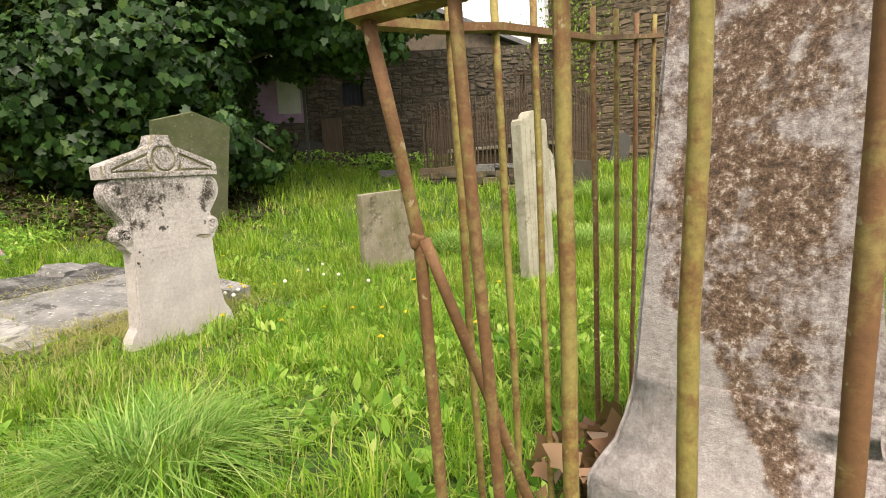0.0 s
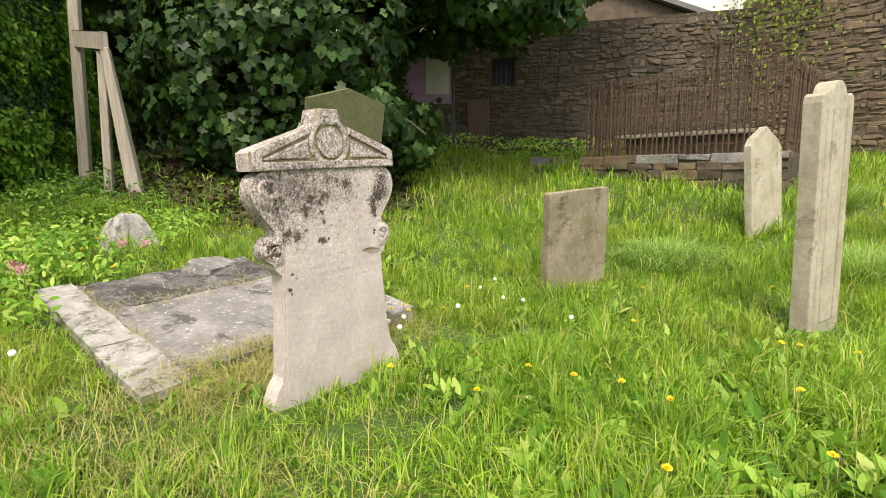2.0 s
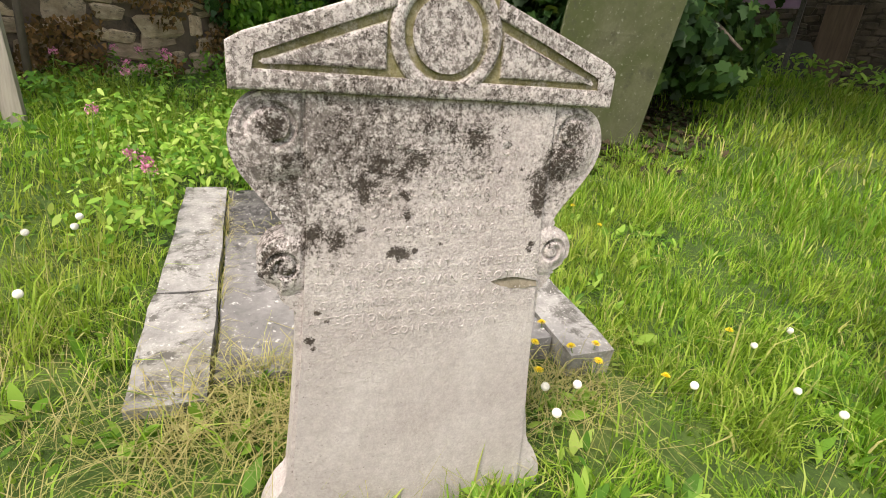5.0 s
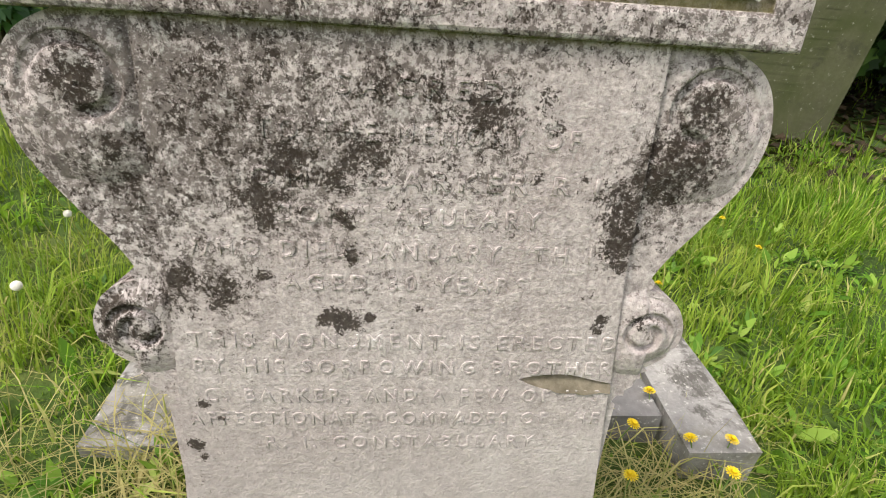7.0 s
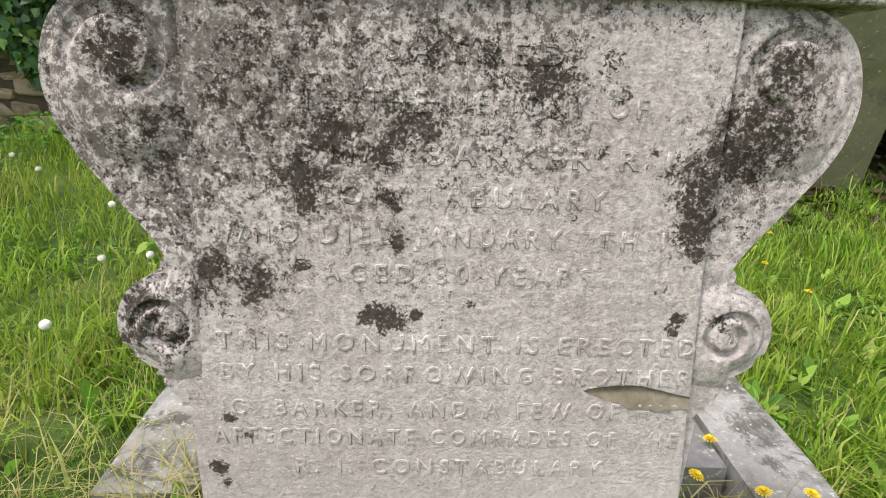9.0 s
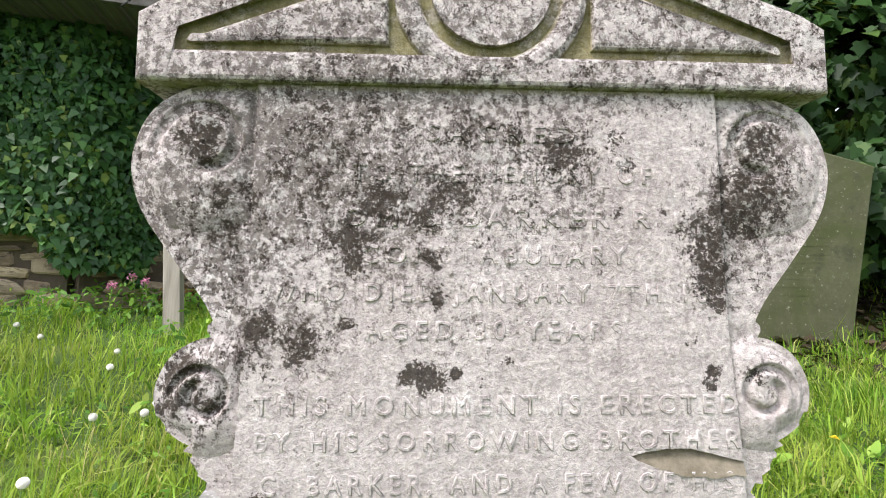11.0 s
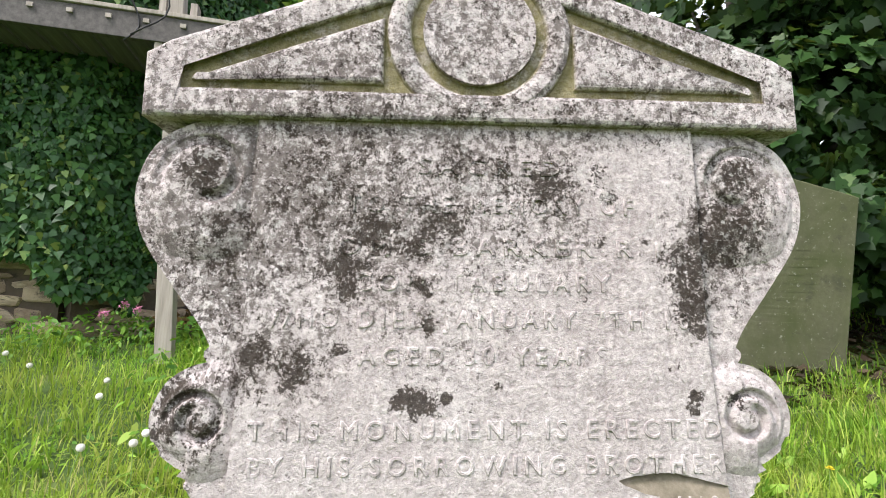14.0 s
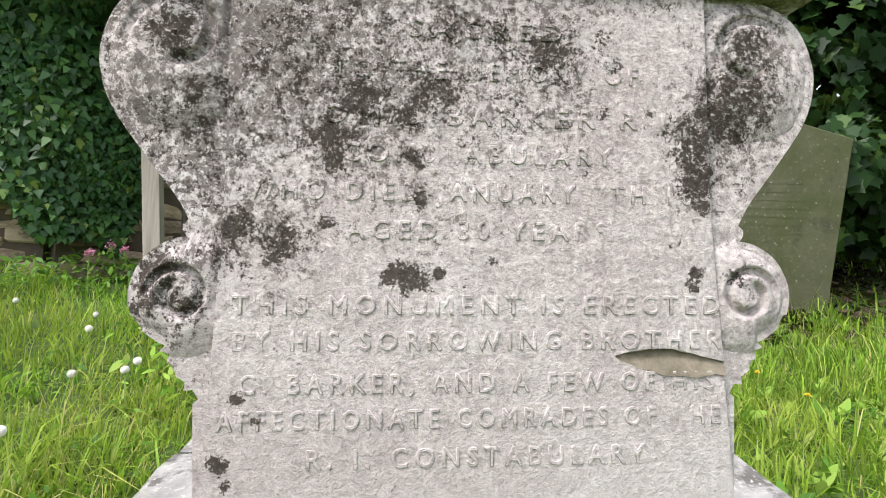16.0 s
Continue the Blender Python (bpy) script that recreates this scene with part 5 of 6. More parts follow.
# ---- notice board, doorway and houses beyond the wall ----
def build_back():
    p = Vector((-5.04, 16.8, 0))
    t = thing("notice_board", pose(p.x, p.y, ground_z(p.x, p.y), 0, 0, 8), "faded purple and grey notice board on dark posts", "notice board")
    bm = bmesh.new()
    box(bm, -0.85, 0.85, -0.03, 0.03, 1.45, 2.95, 0.01)
    part("panel", bm, "board", t)
    for x in (-0.90, 0.90):
        bm = bmesh.new()
        box(bm, x - 0.05, x + 0.05, -0.05, 0.05, -0.2, 3.05, 0.008)
        part("post", bm, "timber_dark", t)
    bm = bmesh.new()
    box(bm, 0.05, 0.78, -0.036, -0.031, 1.75, 2.85)
    part("notice_sheet", bm, "render", t, "pale notice sheet")
    bm = bmesh.new()
    box(bm, -0.36, 0.36, -0.06, 0.02, 0.0, 2.05, 0.01)
    d = part("door_1", bm, "door")
    d.matrix_world = pose(-3.62, 18.48, ground_z(-3.62, 18.4) - 0.1, 0, 0, -1.3)
    tagged(d, "brown boarded door in the back wall", "door", kind="structure")
    # opening's deep shade stands in as dark boards; no shutter is known there
    w = thing("window_1", pose(-2.80, 18.80, 4.2, 0, 0, -1.3), "small dark opening deep in the rubble wall, its shade drawn as blue boards", "window", kind="structure")
    bm = bmesh.new()
    for k in range(5):
        box(bm, -0.40 + 0.16 * k, -0.245 + 0.16 * k, 0.0, 0.03, 0.02, 0.83, 0.004)
    part("shutter", bm, "shutter", w)
    bm = bmesh.new()
    box(bm, -0.42, 0.42, -0.05, 0.05, -0.03, 0.018, 0.004)
    part("window_sill", bm, "timber_dark", w)
    # house whose verge shows above the wall
    t = thing("house", pose(-1.5, 24.0, 1.0), "grey rendered house with slate roof behind the wall", "house")
    bm = bmesh.new()
    prism(bm, [(-8, 0), (-8, 9.6), (-2.2, 9.6), (6.0, 6.2), (6.0, 0)], 0.0, 5.0)
    part("gable_wall", bm, "mortar", t)
    bm = bmesh.new()
    o = [(-2.3, 9.7), (6.5, 6.05), (6.5, 6.25), (-2.3, 9.9)]
    prism(bm, o, -0.35, 5.3)
    part("roof", bm, "slate", t)
    t = thing("house", pose(8.3, 30.0, 1.0), "distant house with pale rendered chimney gable", "house")
    bm = bmesh.new()
    box(bm, -1.0, 1.0, 0, 3.0, 0, 12.2, 0.05)
    part("chimney", bm, "render", t)
    bm = bmesh.new()
    prism(bm, [(-7, 0), (-7, 8.0), (-3.0, 8.6), (1.0, 8.0), (1.0, 0)], 0.5, 4.0)
    part("wall", bm, "render", t)


build_back()


# ---- grass and flowers ----
def in_masonry(x, y):
    """True where a grave or plinth covers the soil."""
    p = np.stack([x - STONE_O.x, y - STONE_O.y], -1)
    u = p @ np.array(STONE_X.xy)
    v = p @ np.array(STONE_Y.xy)
    hit = (np.abs(u) < 0.47) & (v > 0.0) & (v < 0.13)
    hit |= (u > -0.95) & (u < -0.62) & (v > 0.5) & (v < 2.65)
    hit |= (u > -0.65) & (u < 0.9) & (v > 0.68) & (v < 2.62)
    hit |= (u > 0.94) & (u < 1.17) & (v > 0.55) & (v < 1.6)
    hit |= (np.abs((x - 1.13) * 0.6 + (y - 1.1) * 0.8) < 0.38) & (np.abs(-(x - 1.13) * 0.8 + (y - 1.1) * 0.6) < 0.38)
    a = np.radians(-31.0)
    tx, ty = (x - 2.2) * np.cos(a) + (y - 14.0) * np.sin(a), -(x - 2.2) * np.sin(a) + (y - 14.0) * np.cos(a)
    hit |= (np.abs(tx) < 2.2) & (np.abs(ty) < 1.35)
    wall = np.where(y > 2.45, (x + 4.0) * WALL_OUT.x + (y + 5.5) * WALL_OUT.y < 0.12, x < -7.08 - 0.171 * (2.45 - y))
    return hit | wall | (y > 18.3)


def blades(name, x, y, height, width, lean, material, seed, base_z=None, heading=None):
    """Grass: each blade a bent, tapering strip."""
    rng = np.random.default_rng(seed)
    n = len(x)
    z = ground_np(x, y) - 0.015 if base_z is None else base_z
    a = rng.uniform(0, 2 * np.pi, n) if heading is None else heading
    b = a + np.pi / 2 + rng.normal(0, 0.4, n)
    w = width[:, None] * np.c_[np.cos(b), np.sin(b), np.zeros(n)]
    l = (lean * height)[:, None] * np.c_[np.cos(a), np.sin(a), np.zeros(n)]
    up = np.c_[np.zeros(n), np.zeros(n), height]
    p = np.c_[x, y, z]
    sag = np.clip(lean - 0.5, 0, 1)[:, None]
    v = np.stack([p - w, p + w, p + l * 0.35 + up * 0.6 + w * 0.7, p + l * 0.35 + up * 0.6 - w * 0.7, p + l + up * (1 - 0.55 * sag)], 1)
    me = bpy.data.meshes.new(name)
    me.vertices.add(n * 5)
    me.vertices.foreach_set("co", v.astype(np.float32).ravel())
    idx = np.arange(n, dtype=np.int32)[:, None] * 5
    loops = np.concatenate([idx + np.array((0, 1, 2, 3)), idx + np.array((3, 2, 4))], 1).astype(np.int32)
    me.loops.add(n * 7)
    me.loops.foreach_set("vertex_index", loops.ravel())
    me.polygons.add(n * 2)
    st = (np.arange(n, dtype=np.int32)[:, None] * 7 + np.array((0, 4))).astype(np.int32)
    me.polygons.foreach_set("loop_start", st.ravel())
    me.update(calc_edges=True)
    me.materials.append(M[material])
    return new(name, me)


def patch_noise(x, y, s, o):
    return np.array([noise.noise(Vector((a * s, b * s, o))) for a, b in zip(x, y)])


def under_tree(x, y):
    """How thickly things grow: thin in the deep shade under the boughs."""
    return np.interp(np.hypot((x + 6.3) / 3.3, (y - 9.8) / 2.9), [0.7, 1.05], [0.06, 1.0])


def build_grass():
    rng = np.random.default_rng(41)
    xs, ys, hs, ws = [], [], [], []
    cs = []
    for x0, x1, y0, y1, n, h, w in ((-4.2, 2.6, 0.9, 5.4, 88000, 0.105, 0.0040), (-7.4, 4.5, 3.5, 9.5, 125000, 0.13, 0.0050), (-9.0, 12.0, 8.5, 18.2, 60000, 0.20, 0.0105), (-3.0, 5.0, -1.5, 1.0, 9000, 0.11, 0.0035), (-9, -4.2, -1.0, 4.5, 30000, 0.13, 0.0046)):
        x, y = rng.uniform(x0, x1, n), rng.uniform(y0, y1, n)
        f, clump = patch_noise(x, y, 1.1, 2.0), patch_noise(x, y, 4.6, 6.0)
        keep = ~in_masonry(x, y) & (rng.random(n) < 0.86 + 0.4 * f + 0.75 * clump) & (rng.random(n) < under_tree(x, y))
        x, y, f, clump = x[keep], y[keep], f[keep], clump[keep]
        xs.append(x), ys.append(y), cs.append(clump)
        hs.append(h * rng.uniform(0.35, 1.5, len(x)) * (1 + 0.9 * f) * np.clip(1 + 1.3 * clump, 0.35, 2.0))
        ws.append(w * rng.uniform(0.5, 1.4, len(x)))
    x, y, h, w, clump = (np.concatenate(q) for q in (xs, ys, hs, ws, cs))
    # cropped shorter about the grave
    q = np.stack([x - STONE_O.x, y - STONE_O.y], -1)
    u, v = q @ np.array(STONE_X.xy), q @ np.array(STONE_Y.xy)
    near = np.maximum(np.abs(u) - 0.95, np.maximum(0.4 - v, v - 2.7))
    h = h * np.interp(near, [0.0, 0.1, 0.5], [0.5, 0.6, 1.0])
    # trodden short at the open end of the kerbs
    h = np.where((np.abs(u) > 0.5) & (np.abs(u) < 1.25) & (v > 0.05) & (v < 0.75), h * 0.45, h)
    ob = blades("grass", x, y, np.clip(h, 0.025, 0.5), w, rng.gamma(2.2, 0.33, len(x)), "grass", 42, None, 7.0 * patch_noise(x, y, 1.6, 11.0) + 9.0 * clump + rng.normal(0, 0.9, len(x)))
    tagged(ob, "long bright green churchyard grass", "grass", kind="stuff")
    # longer, broader single blades standing out of the turf
    n = 13000
    x, y = rng.uniform(-4.6, 3.4, n), rng.uniform(1.0, 6.5, n)
    q = np.stack([x - STONE_O.x, y - STONE_O.y], -1)
    u, v = q @ np.array(STONE_X.xy), q @ np.array(STONE_Y.xy)
    keep = ~in_masonry(x, y) & (rng.random(n) < 0.45 + 1.2 * patch_noise(x, y, 2.3, 25.0)) & ((np.abs(u) > 0.55) | (v < -0.25) | (v > 2.9))
    x, y = x[keep], y[keep]
    ob = blades("grass", x, y, rng.uniform(0.08, 0.22, len(x)), rng.uniform(0.003, 0.0062, len(x)), rng.gamma(2.5, 0.36, len(x)), "grass", 48)
    tagged(ob, "broad single grass blades standing out of the turf", "grass", kind="stuff")
    # dry bents and cut hay by the kerbs
    u = np.concatenate([rng.uniform(-0.85, 0.5, 1300), rng.uniform(0.5, 1.1, 500), rng.normal(0.0, 0.3, 300)])
    v = np.concatenate([rng.normal(0.42, 0.11, 1300), rng.normal(0.42, 0.14, 500), rng.normal(0.62, 0.08, 300)])
    p = np.array([stone_world(a, b)[:2] for a, b in zip(u, v)])
    ob = blades("dry_grass", p[:, 0], p[:, 1], rng.uniform(0.04, 0.26, len(u)), rng.uniform(0.0014, 0.0034, len(u)), rng.uniform(0.7, 3.2, len(u)), "straw", 43)
    tagged(ob, "matted straw-coloured dry grass beside the grave kerbs", "dry grass", kind="stuff")
    # dry grass in the joint between kerb and ledger, and strands lying on the ledger
    lay = STONE_M @ Matrix.Translation((0.0, 0.52, -0.01)) @ pose(0, 0, 0, 7.3, 0, 0)
    for count, spread, tall, bend in ((420, lambda: (rng.normal(-0.640, 0.014), rng.uniform(0.05, 2.0), 0.10), 0.11, 1.3), (260, lambda: (rng.uniform(-0.55, 0.6), rng.normal(1.42, 0.10), 0.136), 0.05, 3.5), (300, lambda: (rng.uniform(-0.6, 0.3), 0.17 + 0.05 * rng.random(), 0.125), 0.12, 1.8)):
        p = np.array([lay @ Vector(spread()) for _ in range(count)])
        ob = blades("dry_grass", p[:, 0], p[:, 1], tall * rng.uniform(0.4, 1.2, count), rng.uniform(0.0012, 0.0028, count), bend * rng.uniform(0.4, 1.3, count), "straw", 47, p[:, 2])
        tagged(ob, "straw-coloured dry grass lying over the grave slabs", "dry grass", kind="stuff")
    n = 3600
    x, y = rng.normal(-2.5, 0.7, n), rng.normal(2.5, 0.55, n)
    keep = ~in_masonry(x, y) & (patch_noise(x, y, 1.7, 4.0) > -0.1)
    x, y = x[keep], y[keep]
    ob = blades("dry_grass", x, y, rng.uniform(0.05, 0.22, len(x)), rng.uniform(0.0012, 0.0026, len(x)), rng.uniform(0.3, 2.0, len(x)), "straw", 46)
    tagged(ob, "yellowed dry grass among green blades before the kerb", "dry grass", kind="stuff")
    x, y = rng.uniform(-4.5, 4.5, 2600), rng.uniform(0.8, 9.0, 2600)
    keep = ~in_masonry(x, y) & (patch_noise(x, y, 0.8, 9.0) > 0.05)
    x, y = x[keep], y[keep]
    ob = blades("grass_stalks", x, y, rng.uniform(0.18, 0.42, len(x)), rng.uniform(0.0012, 0.002, len(x)), rng.uniform(0.1, 0.6, len(x)), "straw", 44)
    tagged(ob, "thin pale flowering grass stalks", "grass", kind="stuff")
    # sedge-like tussocks
    for k, (cx, cy, r, n, h) in enumerate(((-1.0, 1.62, 0.36, 1500, 0.42), (0.62, 7.65, 0.75, 1300, 0.42), (2.6, 7.5, 0.75, 1300, 0.42), (3.6, 10.6, 0.4, 500, 0.7), (-0.6, 15.9, 0.5, 400, 0.5))):
        a = rng.uniform(0, 2 * np.pi, n)
        q = r * np.sqrt(rng.random(n)) * 0.6
        x, y = cx + q * np.cos(a), cy + q * np.sin(a)
        ob = blades("grass_tussock", x, y, h * rng.uniform(0.5, 1.1, n), rng.uniform(0.0022, 0.0046, n) * (1 + 0.25 * cy / 4), rng.uniform(0.5, 1.9, n), "tuft", 50 + k, None, a + rng.normal(0, 1.0, n))
        tagged(ob, "arching tussock of coarse blue-green grass", "grass tussock", kind="stuff")
    # broad-leaved weeds, in rosettes of upright leaves and as single leaves
    n = 5200
    x, y = rng.uniform(-4.5, 3.8, n), rng.uniform(0.9, 7.2, n)
    f = patch_noise(x, y, 0.9, 5.0)
    keep = ~in_masonry(x, y) & (rng.random(n) < 0.22 + 1.0 * f + 0.8 * (np.hypot(x - 1.0, y - 3.2) < 2.1))
    x, y = x[keep], y[keep]
    size = rng.uniform(0.05, 0.125, len(x)) * rng.uniform(0.8, 1.3, len(x))
    per = rng.integers(2, 8, len(x))
    x, y, size = np.repeat(x, per), np.repeat(y, per), np.repeat(size, per) * rng.uniform(0.65, 1.1, per.sum())
    a = rng.uniform(0, 2 * np.pi, len(x))
    x, y = x + 0.028 * np.cos(a), y + 0.028 * np.sin(a)
    pl = np.c_[x, y, ground_np(x, y) + rng.uniform(0.0, 0.045, len(x))]
    up = np.c_[-np.cos(a), -np.sin(a), np.full(len(x), 0.75)]
    ob = leaf_cloud("broadleaf_weeds", OVAL, pl, up, size, "weed", 61, -1.3)
    tagged(ob, "broad light green dock and dandelion leaves in the grass", "weeds", kind="stuff")
    # clover and small-leaved herbs that thread the turf
    n = 26000
    x, y = rng.uniform(-4.8, 3.2, n), rng.uniform(1.2, 7.5, n)
    keep = ~in_masonry(x, y) & (rng.random(n) < 0.15 + 1.5 * patch_noise(x, y, 1.4, 15.0))
    x, y = x[keep], y[keep]
    pl = np.c_[x, y, ground_np(x, y) + rng.uniform(0.01, 0.085, len(x))]
    ob = leaf_cloud("clover_leaves", OVAL, pl, np.c_[rng.normal(0, 0.35, len(x)), rng.normal(-0.1, 0.35, len(x)), np.ones(len(x))], rng.uniform(0.025, 0.055, len(x)), "herb", 65, 0.2)
    tagged(ob, "small dark green clover and herb leaves among grass", "weeds", kind="stuff")
    # nettles and herbs at the foot of the walls and behind the ledger
    n = 64000
    x, y = rng.uniform(-8.9, -2.8, n), rng.uniform(1.6, 9.5, n)
    d = (x + 4.0) * WALL_OUT.x + (y + 5.5) * WALL_OUT.y
    keep = ~in_masonry(x, y) & (d < 3.4) & (d > 0.15) & ((y > 3.1 + 0.5 * rng.random(n)) | (d < 0.9)) & (rng.random(n) < 0.5 + 0.9 * patch_noise(x, y, 1.3, 8.0)) & (rng.random(n) < under_tree(x, y))
    x, y = x[keep], y[keep]
    pl = np.c_[x, y, ground_np(x, y) + rng.uniform(0.02, 0.24, len(x)) * (1 + 1.4 * patch_noise(x, y, 2.2, 19.0))]
    up = np.c_[rng.normal(0.3, 0.4, len(x)), rng.normal(-0.3, 0.4, len(x)), np.full(len(x), 0.9)]
    # leaf colour carries sun and shade: light in the open, dark by wall, tree
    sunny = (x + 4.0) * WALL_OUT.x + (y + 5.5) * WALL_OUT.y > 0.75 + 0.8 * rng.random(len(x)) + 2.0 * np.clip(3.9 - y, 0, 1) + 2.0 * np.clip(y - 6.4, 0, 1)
    size = rng.uniform(0.04, 0.095, len(x))
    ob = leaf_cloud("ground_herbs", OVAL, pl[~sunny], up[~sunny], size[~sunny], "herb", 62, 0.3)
    tagged(ob, "low leafy green herbs along the foot of the wall, coloured as shaded", "weeds", kind="stuff")
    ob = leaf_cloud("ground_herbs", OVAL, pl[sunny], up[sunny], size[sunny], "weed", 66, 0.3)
    tagged(ob, "light green herbs and nettles behind the ledger, coloured as sunlit", "weeds", kind="stuff")
    # withered brown growth on the foot of the wall
    n = 5200
    q = rng.uniform(9.3, 13.2, n)
    xy = np.array((-4.0, -5.5)) + np.array(WALL_DIR.xy) * q[:, None] + np.array(WALL_OUT.xy) * rng.uniform(0.05, 0.3, n)[:, None]
    pl = np.c_[xy, ground_np(xy[:, 0], xy[:, 1]) + np.interp(q, [10.4, 11.4], [0.65, 1.35]) * rng.random(n) ** 1.4]
    keep = np.array([noise.noise(Vector((u * 1.5, z * 1.7, 4.4))) for u, z in zip(q, pl[:, 2])]) > -0.05
    ob = leaf_cloud("withered_creeper", IVY, pl[keep], np.tile((*WALL_OUT.xy, 0.2), (keep.sum(), 1)), rng.uniform(0.03, 0.07, keep.sum()), "withered", 67, 0.9)
    tagged(ob, "withered brown creeper at the foot of the rubble wall", "creeper", kind="stuff")
    n = 2200
    x, y = rng.uniform(-4.5, 2.0, n), rng.uniform(15.0, 18.0, n)
    pl = np.c_[x, y, ground_np(x, y) + rng.uniform(0.1, 0.7, n)]
    keep = patch_noise(x, y, 0.9, 3.0) > 0.0
    pl = pl[keep]
    ob = leaf_cloud("ground_herbs", OVAL, pl, np.tile((0.0, -0.4, 0.8), (len(pl), 1)), rng.uniform(0.12, 0.24, len(pl)), "weed", 63, 0.3)
    tagged(ob, "leafy weeds growing at the foot of the back wall", "weeds", kind="stuff")
    # leaf litter on the bare soil under the boughs
    n = 7000
    x, y = rng.uniform(-9.6, -3.0, n), rng.uniform(6.8, 12.7, n)
    keep = ~in_masonry(x, y) & (rng.random(n) > under_tree(x, y))
    x, y = x[keep], y[keep]
    pl = np.c_[x, y, ground_np(x, y) + rng.uniform(0.03, 0.06, len(x))]
    ob = leaf_cloud("leaf_litter", MAPLE, pl, np.tile((0.0, 0.0, 1.4), (len(x), 1)), rng.uniform(0.05, 0.12, len(x)), "litter", 68, 0.0, None, 0.2)
    tagged(ob, "dark brown leaf litter under the tree", "leaf litter", kind="stuff")
    # dead leaves caught behind the railing
    n = 160
    q = rng.normal(0, 0.13, (n, 2)) + np.array((0.86, 1.33))
    pl = np.c_[q, ground_np(q[:, 0], q[:, 1]) + rng.uniform(0.02, 0.34, n)]
    ob = leaf_cloud("dead_leaves", MAPLE, pl, rng.normal(0, 1, (n, 3)), rng.uniform(0.06, 0.13, n), "dead", 64, 0.2, None, 0.3)
    tagged(ob, "brown curled dead leaves caught behind the railing", "dead leaves", kind="stuff")


build_grass()


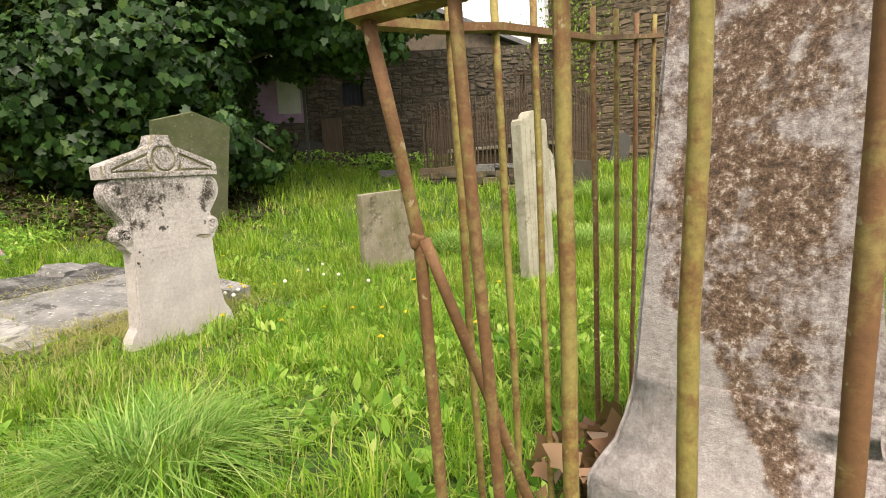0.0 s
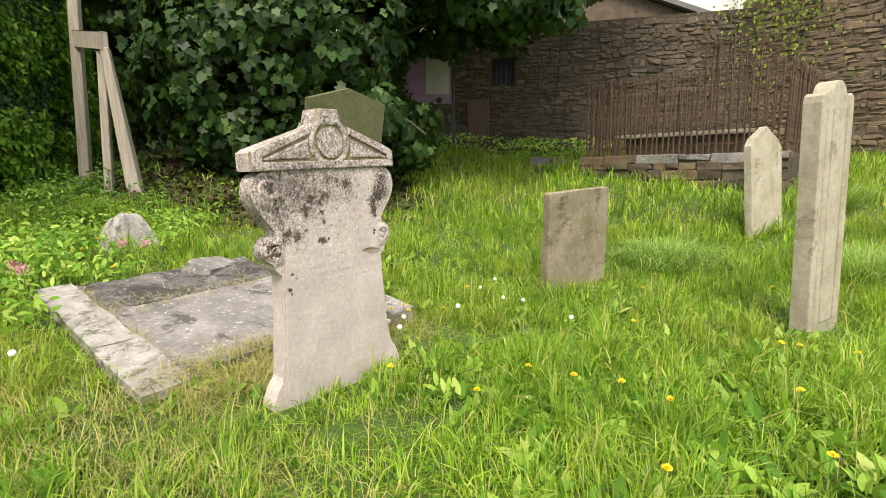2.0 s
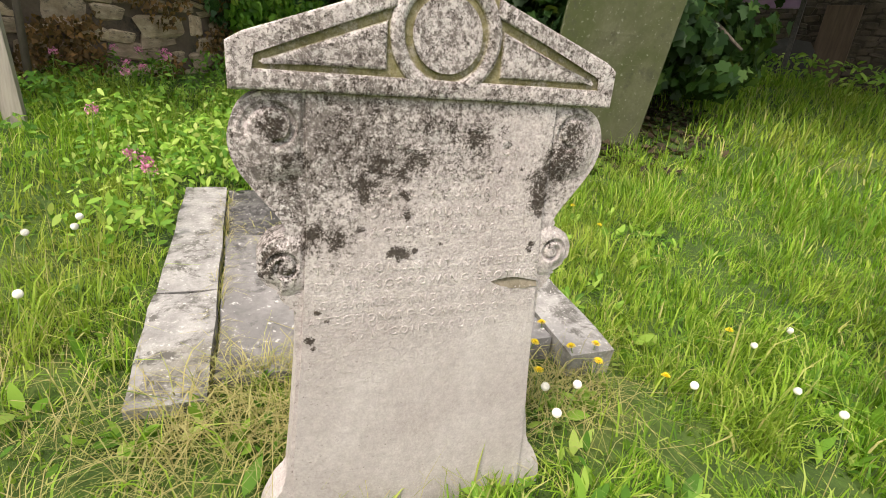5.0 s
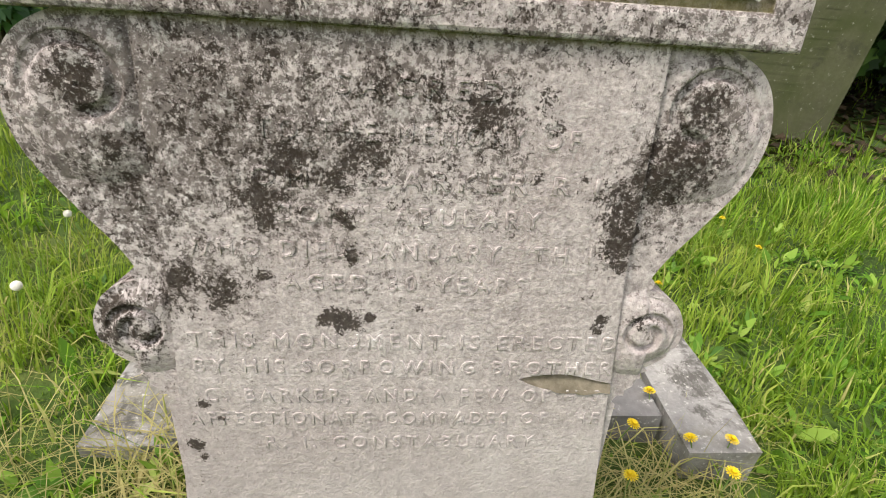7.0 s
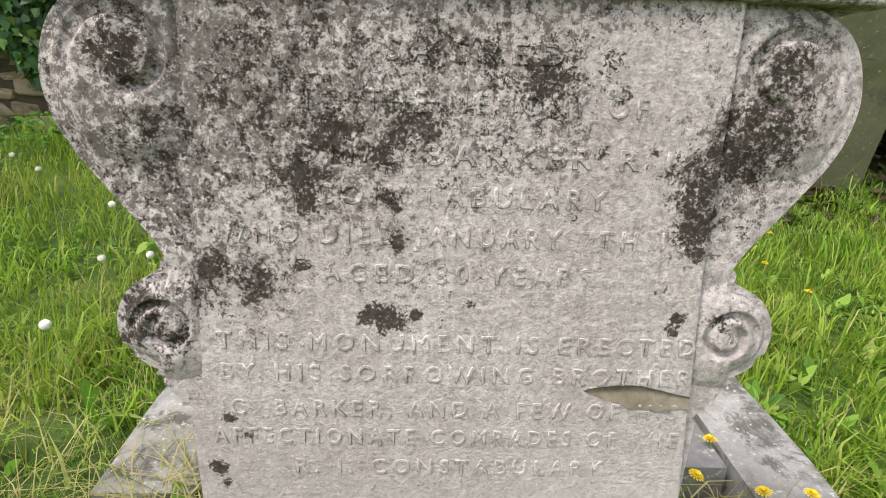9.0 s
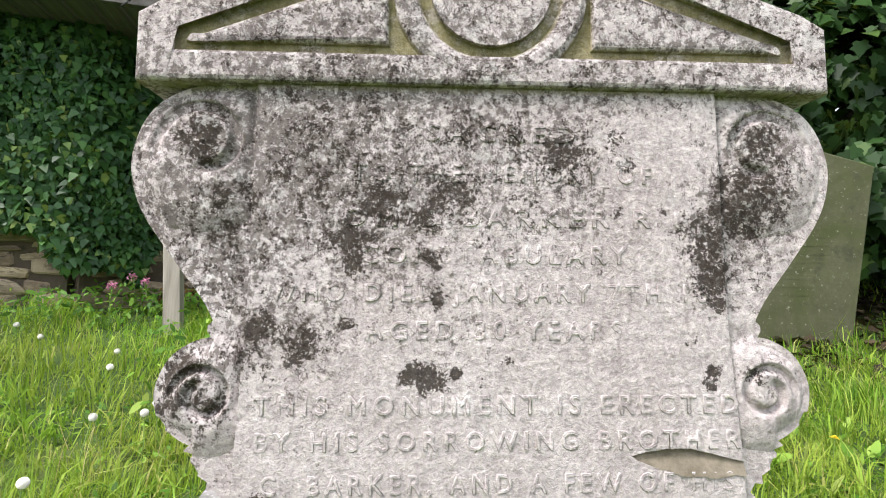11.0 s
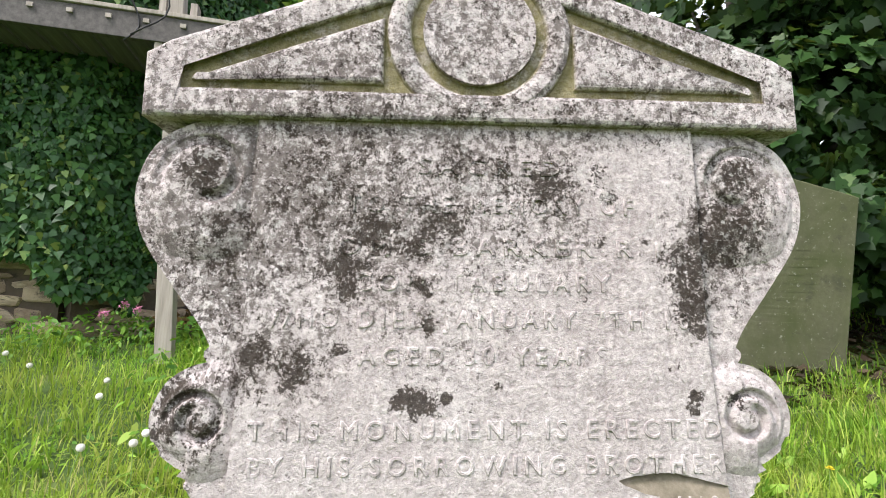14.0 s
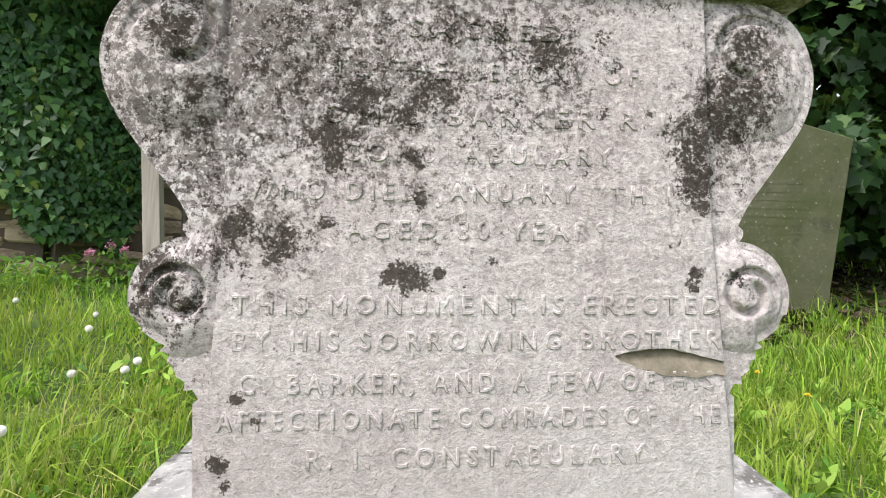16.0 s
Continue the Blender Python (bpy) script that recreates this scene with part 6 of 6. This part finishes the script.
def flower(kind):
    """One flower with its stem, standing at the origin."""
    names = {"dandelion": ("dandelion", "yellow dandelion flower on a thin stem in the grass", "flower"), "clock": ("dandelion_clock", "round white dandelion seed head on a thin stem", "seed head"), "valerian": ("valerian", "pink valerian flower head on a green stem", "flower")}
    n, label, cat = names[kind]
    t = thing(n, Matrix(), label, cat)
    h = {"dandelion": 0.19, "clock": 0.22, "valerian": 0.38}[kind]
    bm = bmesh.new()
    rod(bm, [(0, 0, -0.02), (0.008, 0.004, h * 0.5), (0, 0, h)], 0.0022 if kind != "valerian" else 0.004, 5)
    part("stem", bm, "stem", t)
    bm = bmesh.new()
    rng = random.Random(3)
    if kind == "dandelion":
        for ring, r in ((0, 0.020), (1, 0.014), (2, 0.008)):
            for k in range(14):
                a = 2 * math.pi * (k + 0.4 * ring) / 14
                c, s = math.cos(a), math.sin(a)
                f = [bm.verts.new(v) for v in ((0, 0, h), (r * c - 0.003 * s, r * s + 0.003 * c, h + 0.004 + 0.005 * ring), (r * 1.15 * c, r * 1.15 * s, h + 0.003 + 0.006 * ring), (r * c + 0.003 * s, r * s - 0.003 * c, h + 0.004 + 0.005 * ring))]
                bm.faces.new(f)
        part("petals", bm, "yellow", t)
    elif kind == "clock":
        for k in range(120):
            z = 1 - 2 * (k + 0.5) / 120
            a = k * 2.39996
            d = Vector((math.sqrt(1 - z * z) * math.cos(a), math.sqrt(1 - z * z) * math.sin(a), z))
            s = d.cross(Vector((0.2, 0.5, 0.8))).normalized()
            c = Vector((0, 0, h + 0.012))
            u = d.cross(s)
            bm.faces.new([bm.verts.new(c + d * 0.016 + s * 0.005), bm.verts.new(c + d * 0.018 + u * 0.005), bm.verts.new(c + d * 0.016 - s * 0.005), bm.verts.new(c + d * 0.014 - u * 0.005)])
            bm.faces.new([bm.verts.new(c), bm.verts.new(c + d * 0.016 + s * 0.0006), bm.verts.new(c + d * 0.016 - s * 0.0006)])
        part("seed_ball", bm, "seed", t)
    else:
        for k in range(46):
            c = Vector((rng.gauss(0, 0.026), rng.gauss(0, 0.026), h + rng.gauss(0, 0.02)))
            q = [c + Vector((rng.uniform(-1, 1), rng.uniform(-1, 1), rng.uniform(-1, 1))) * 0.013 for _ in range(4)]
            bm.faces.new([bm.verts.new(v) for v in q])
        part("flower_head", bm, "pink", t)
        bm = bmesh.new()
        for k in range(10):
            a, z = k * 2.4, 0.05 + k * 0.03
            c, s = math.cos(a), math.sin(a)
            bm.faces.new([bm.verts.new(v) for v in ((0, 0, z), (0.03 * c - 0.012 * s, 0.03 * s + 0.012 * c, z + 0.02), (0.075 * c, 0.075 * s, z + 0.015), (0.03 * c + 0.012 * s, 0.03 * s - 0.012 * c, z + 0.02))])
        part("leaves", bm, "weed", t)
    return t


def scatter(kind, spots, group, seed):
    rng = random.Random(seed)
    first = None
    for x, y in spots:
        m = pose(x, y, ground_z(x, y), rng.uniform(-12, 12), rng.uniform(-12, 12), rng.uniform(0, 360))
        if first is None:
            first = tagged(flower(kind), group=group)
            first.matrix_world = m
        else:
            copy_thing(first, m)


def spots(n, seed, x0, x1, y0, y1):
    rng = random.Random(seed)
    out = []
    while len(out) < n:
        x, y = rng.uniform(x0, x1), rng.uniform(y0, y1)
        if not in_masonry(np.array([x]), np.array([y]))[0]:
            out.append((x, y))
    return out


side = [tuple(stone_world(0.62 + 0.45 * random.Random(k).random(), 0.35 + 0.5 * random.Random(k + 90).random())[:2]) for k in range(7)]
scatter("dandelion", side + spots(12, 5, -1.6, 1.5, 4.2, 7.5) + spots(9, 6, -1.6, 1.2, 2.6, 4.2) + spots(12, 9, -5.5, -1.5, 3.8, 7.5), "yellow dandelions in the grass", 1)
scatter("clock", [tuple(stone_world(x, y)[:2]) for x, y in ((0.60, 0.30), (0.58, 0.14), (0.72, 0.22), (0.85, 1.3), (-1.35, 1.0), (-1.5, 1.5), (-1.3, 1.6))] + spots(17, 7, -5.8, -3.0, 1.4, 3.4) + spots(6, 8, -1.5, -0.6, 4.6, 6.0), "dandelion seed heads", 2)
scatter("valerian", [tuple(stone_world(x, y)[:2]) for x, y in ((-1.02, 2.1), (-1.08, 2.25), (-1.2, 2.3), (-0.15, 2.75), (-0.05, 2.7), (-1.6, 3.2))] + spots(12, 12, -7.9, -6.1, 2.8, 5.2), "pink valerian by the wall", 3)
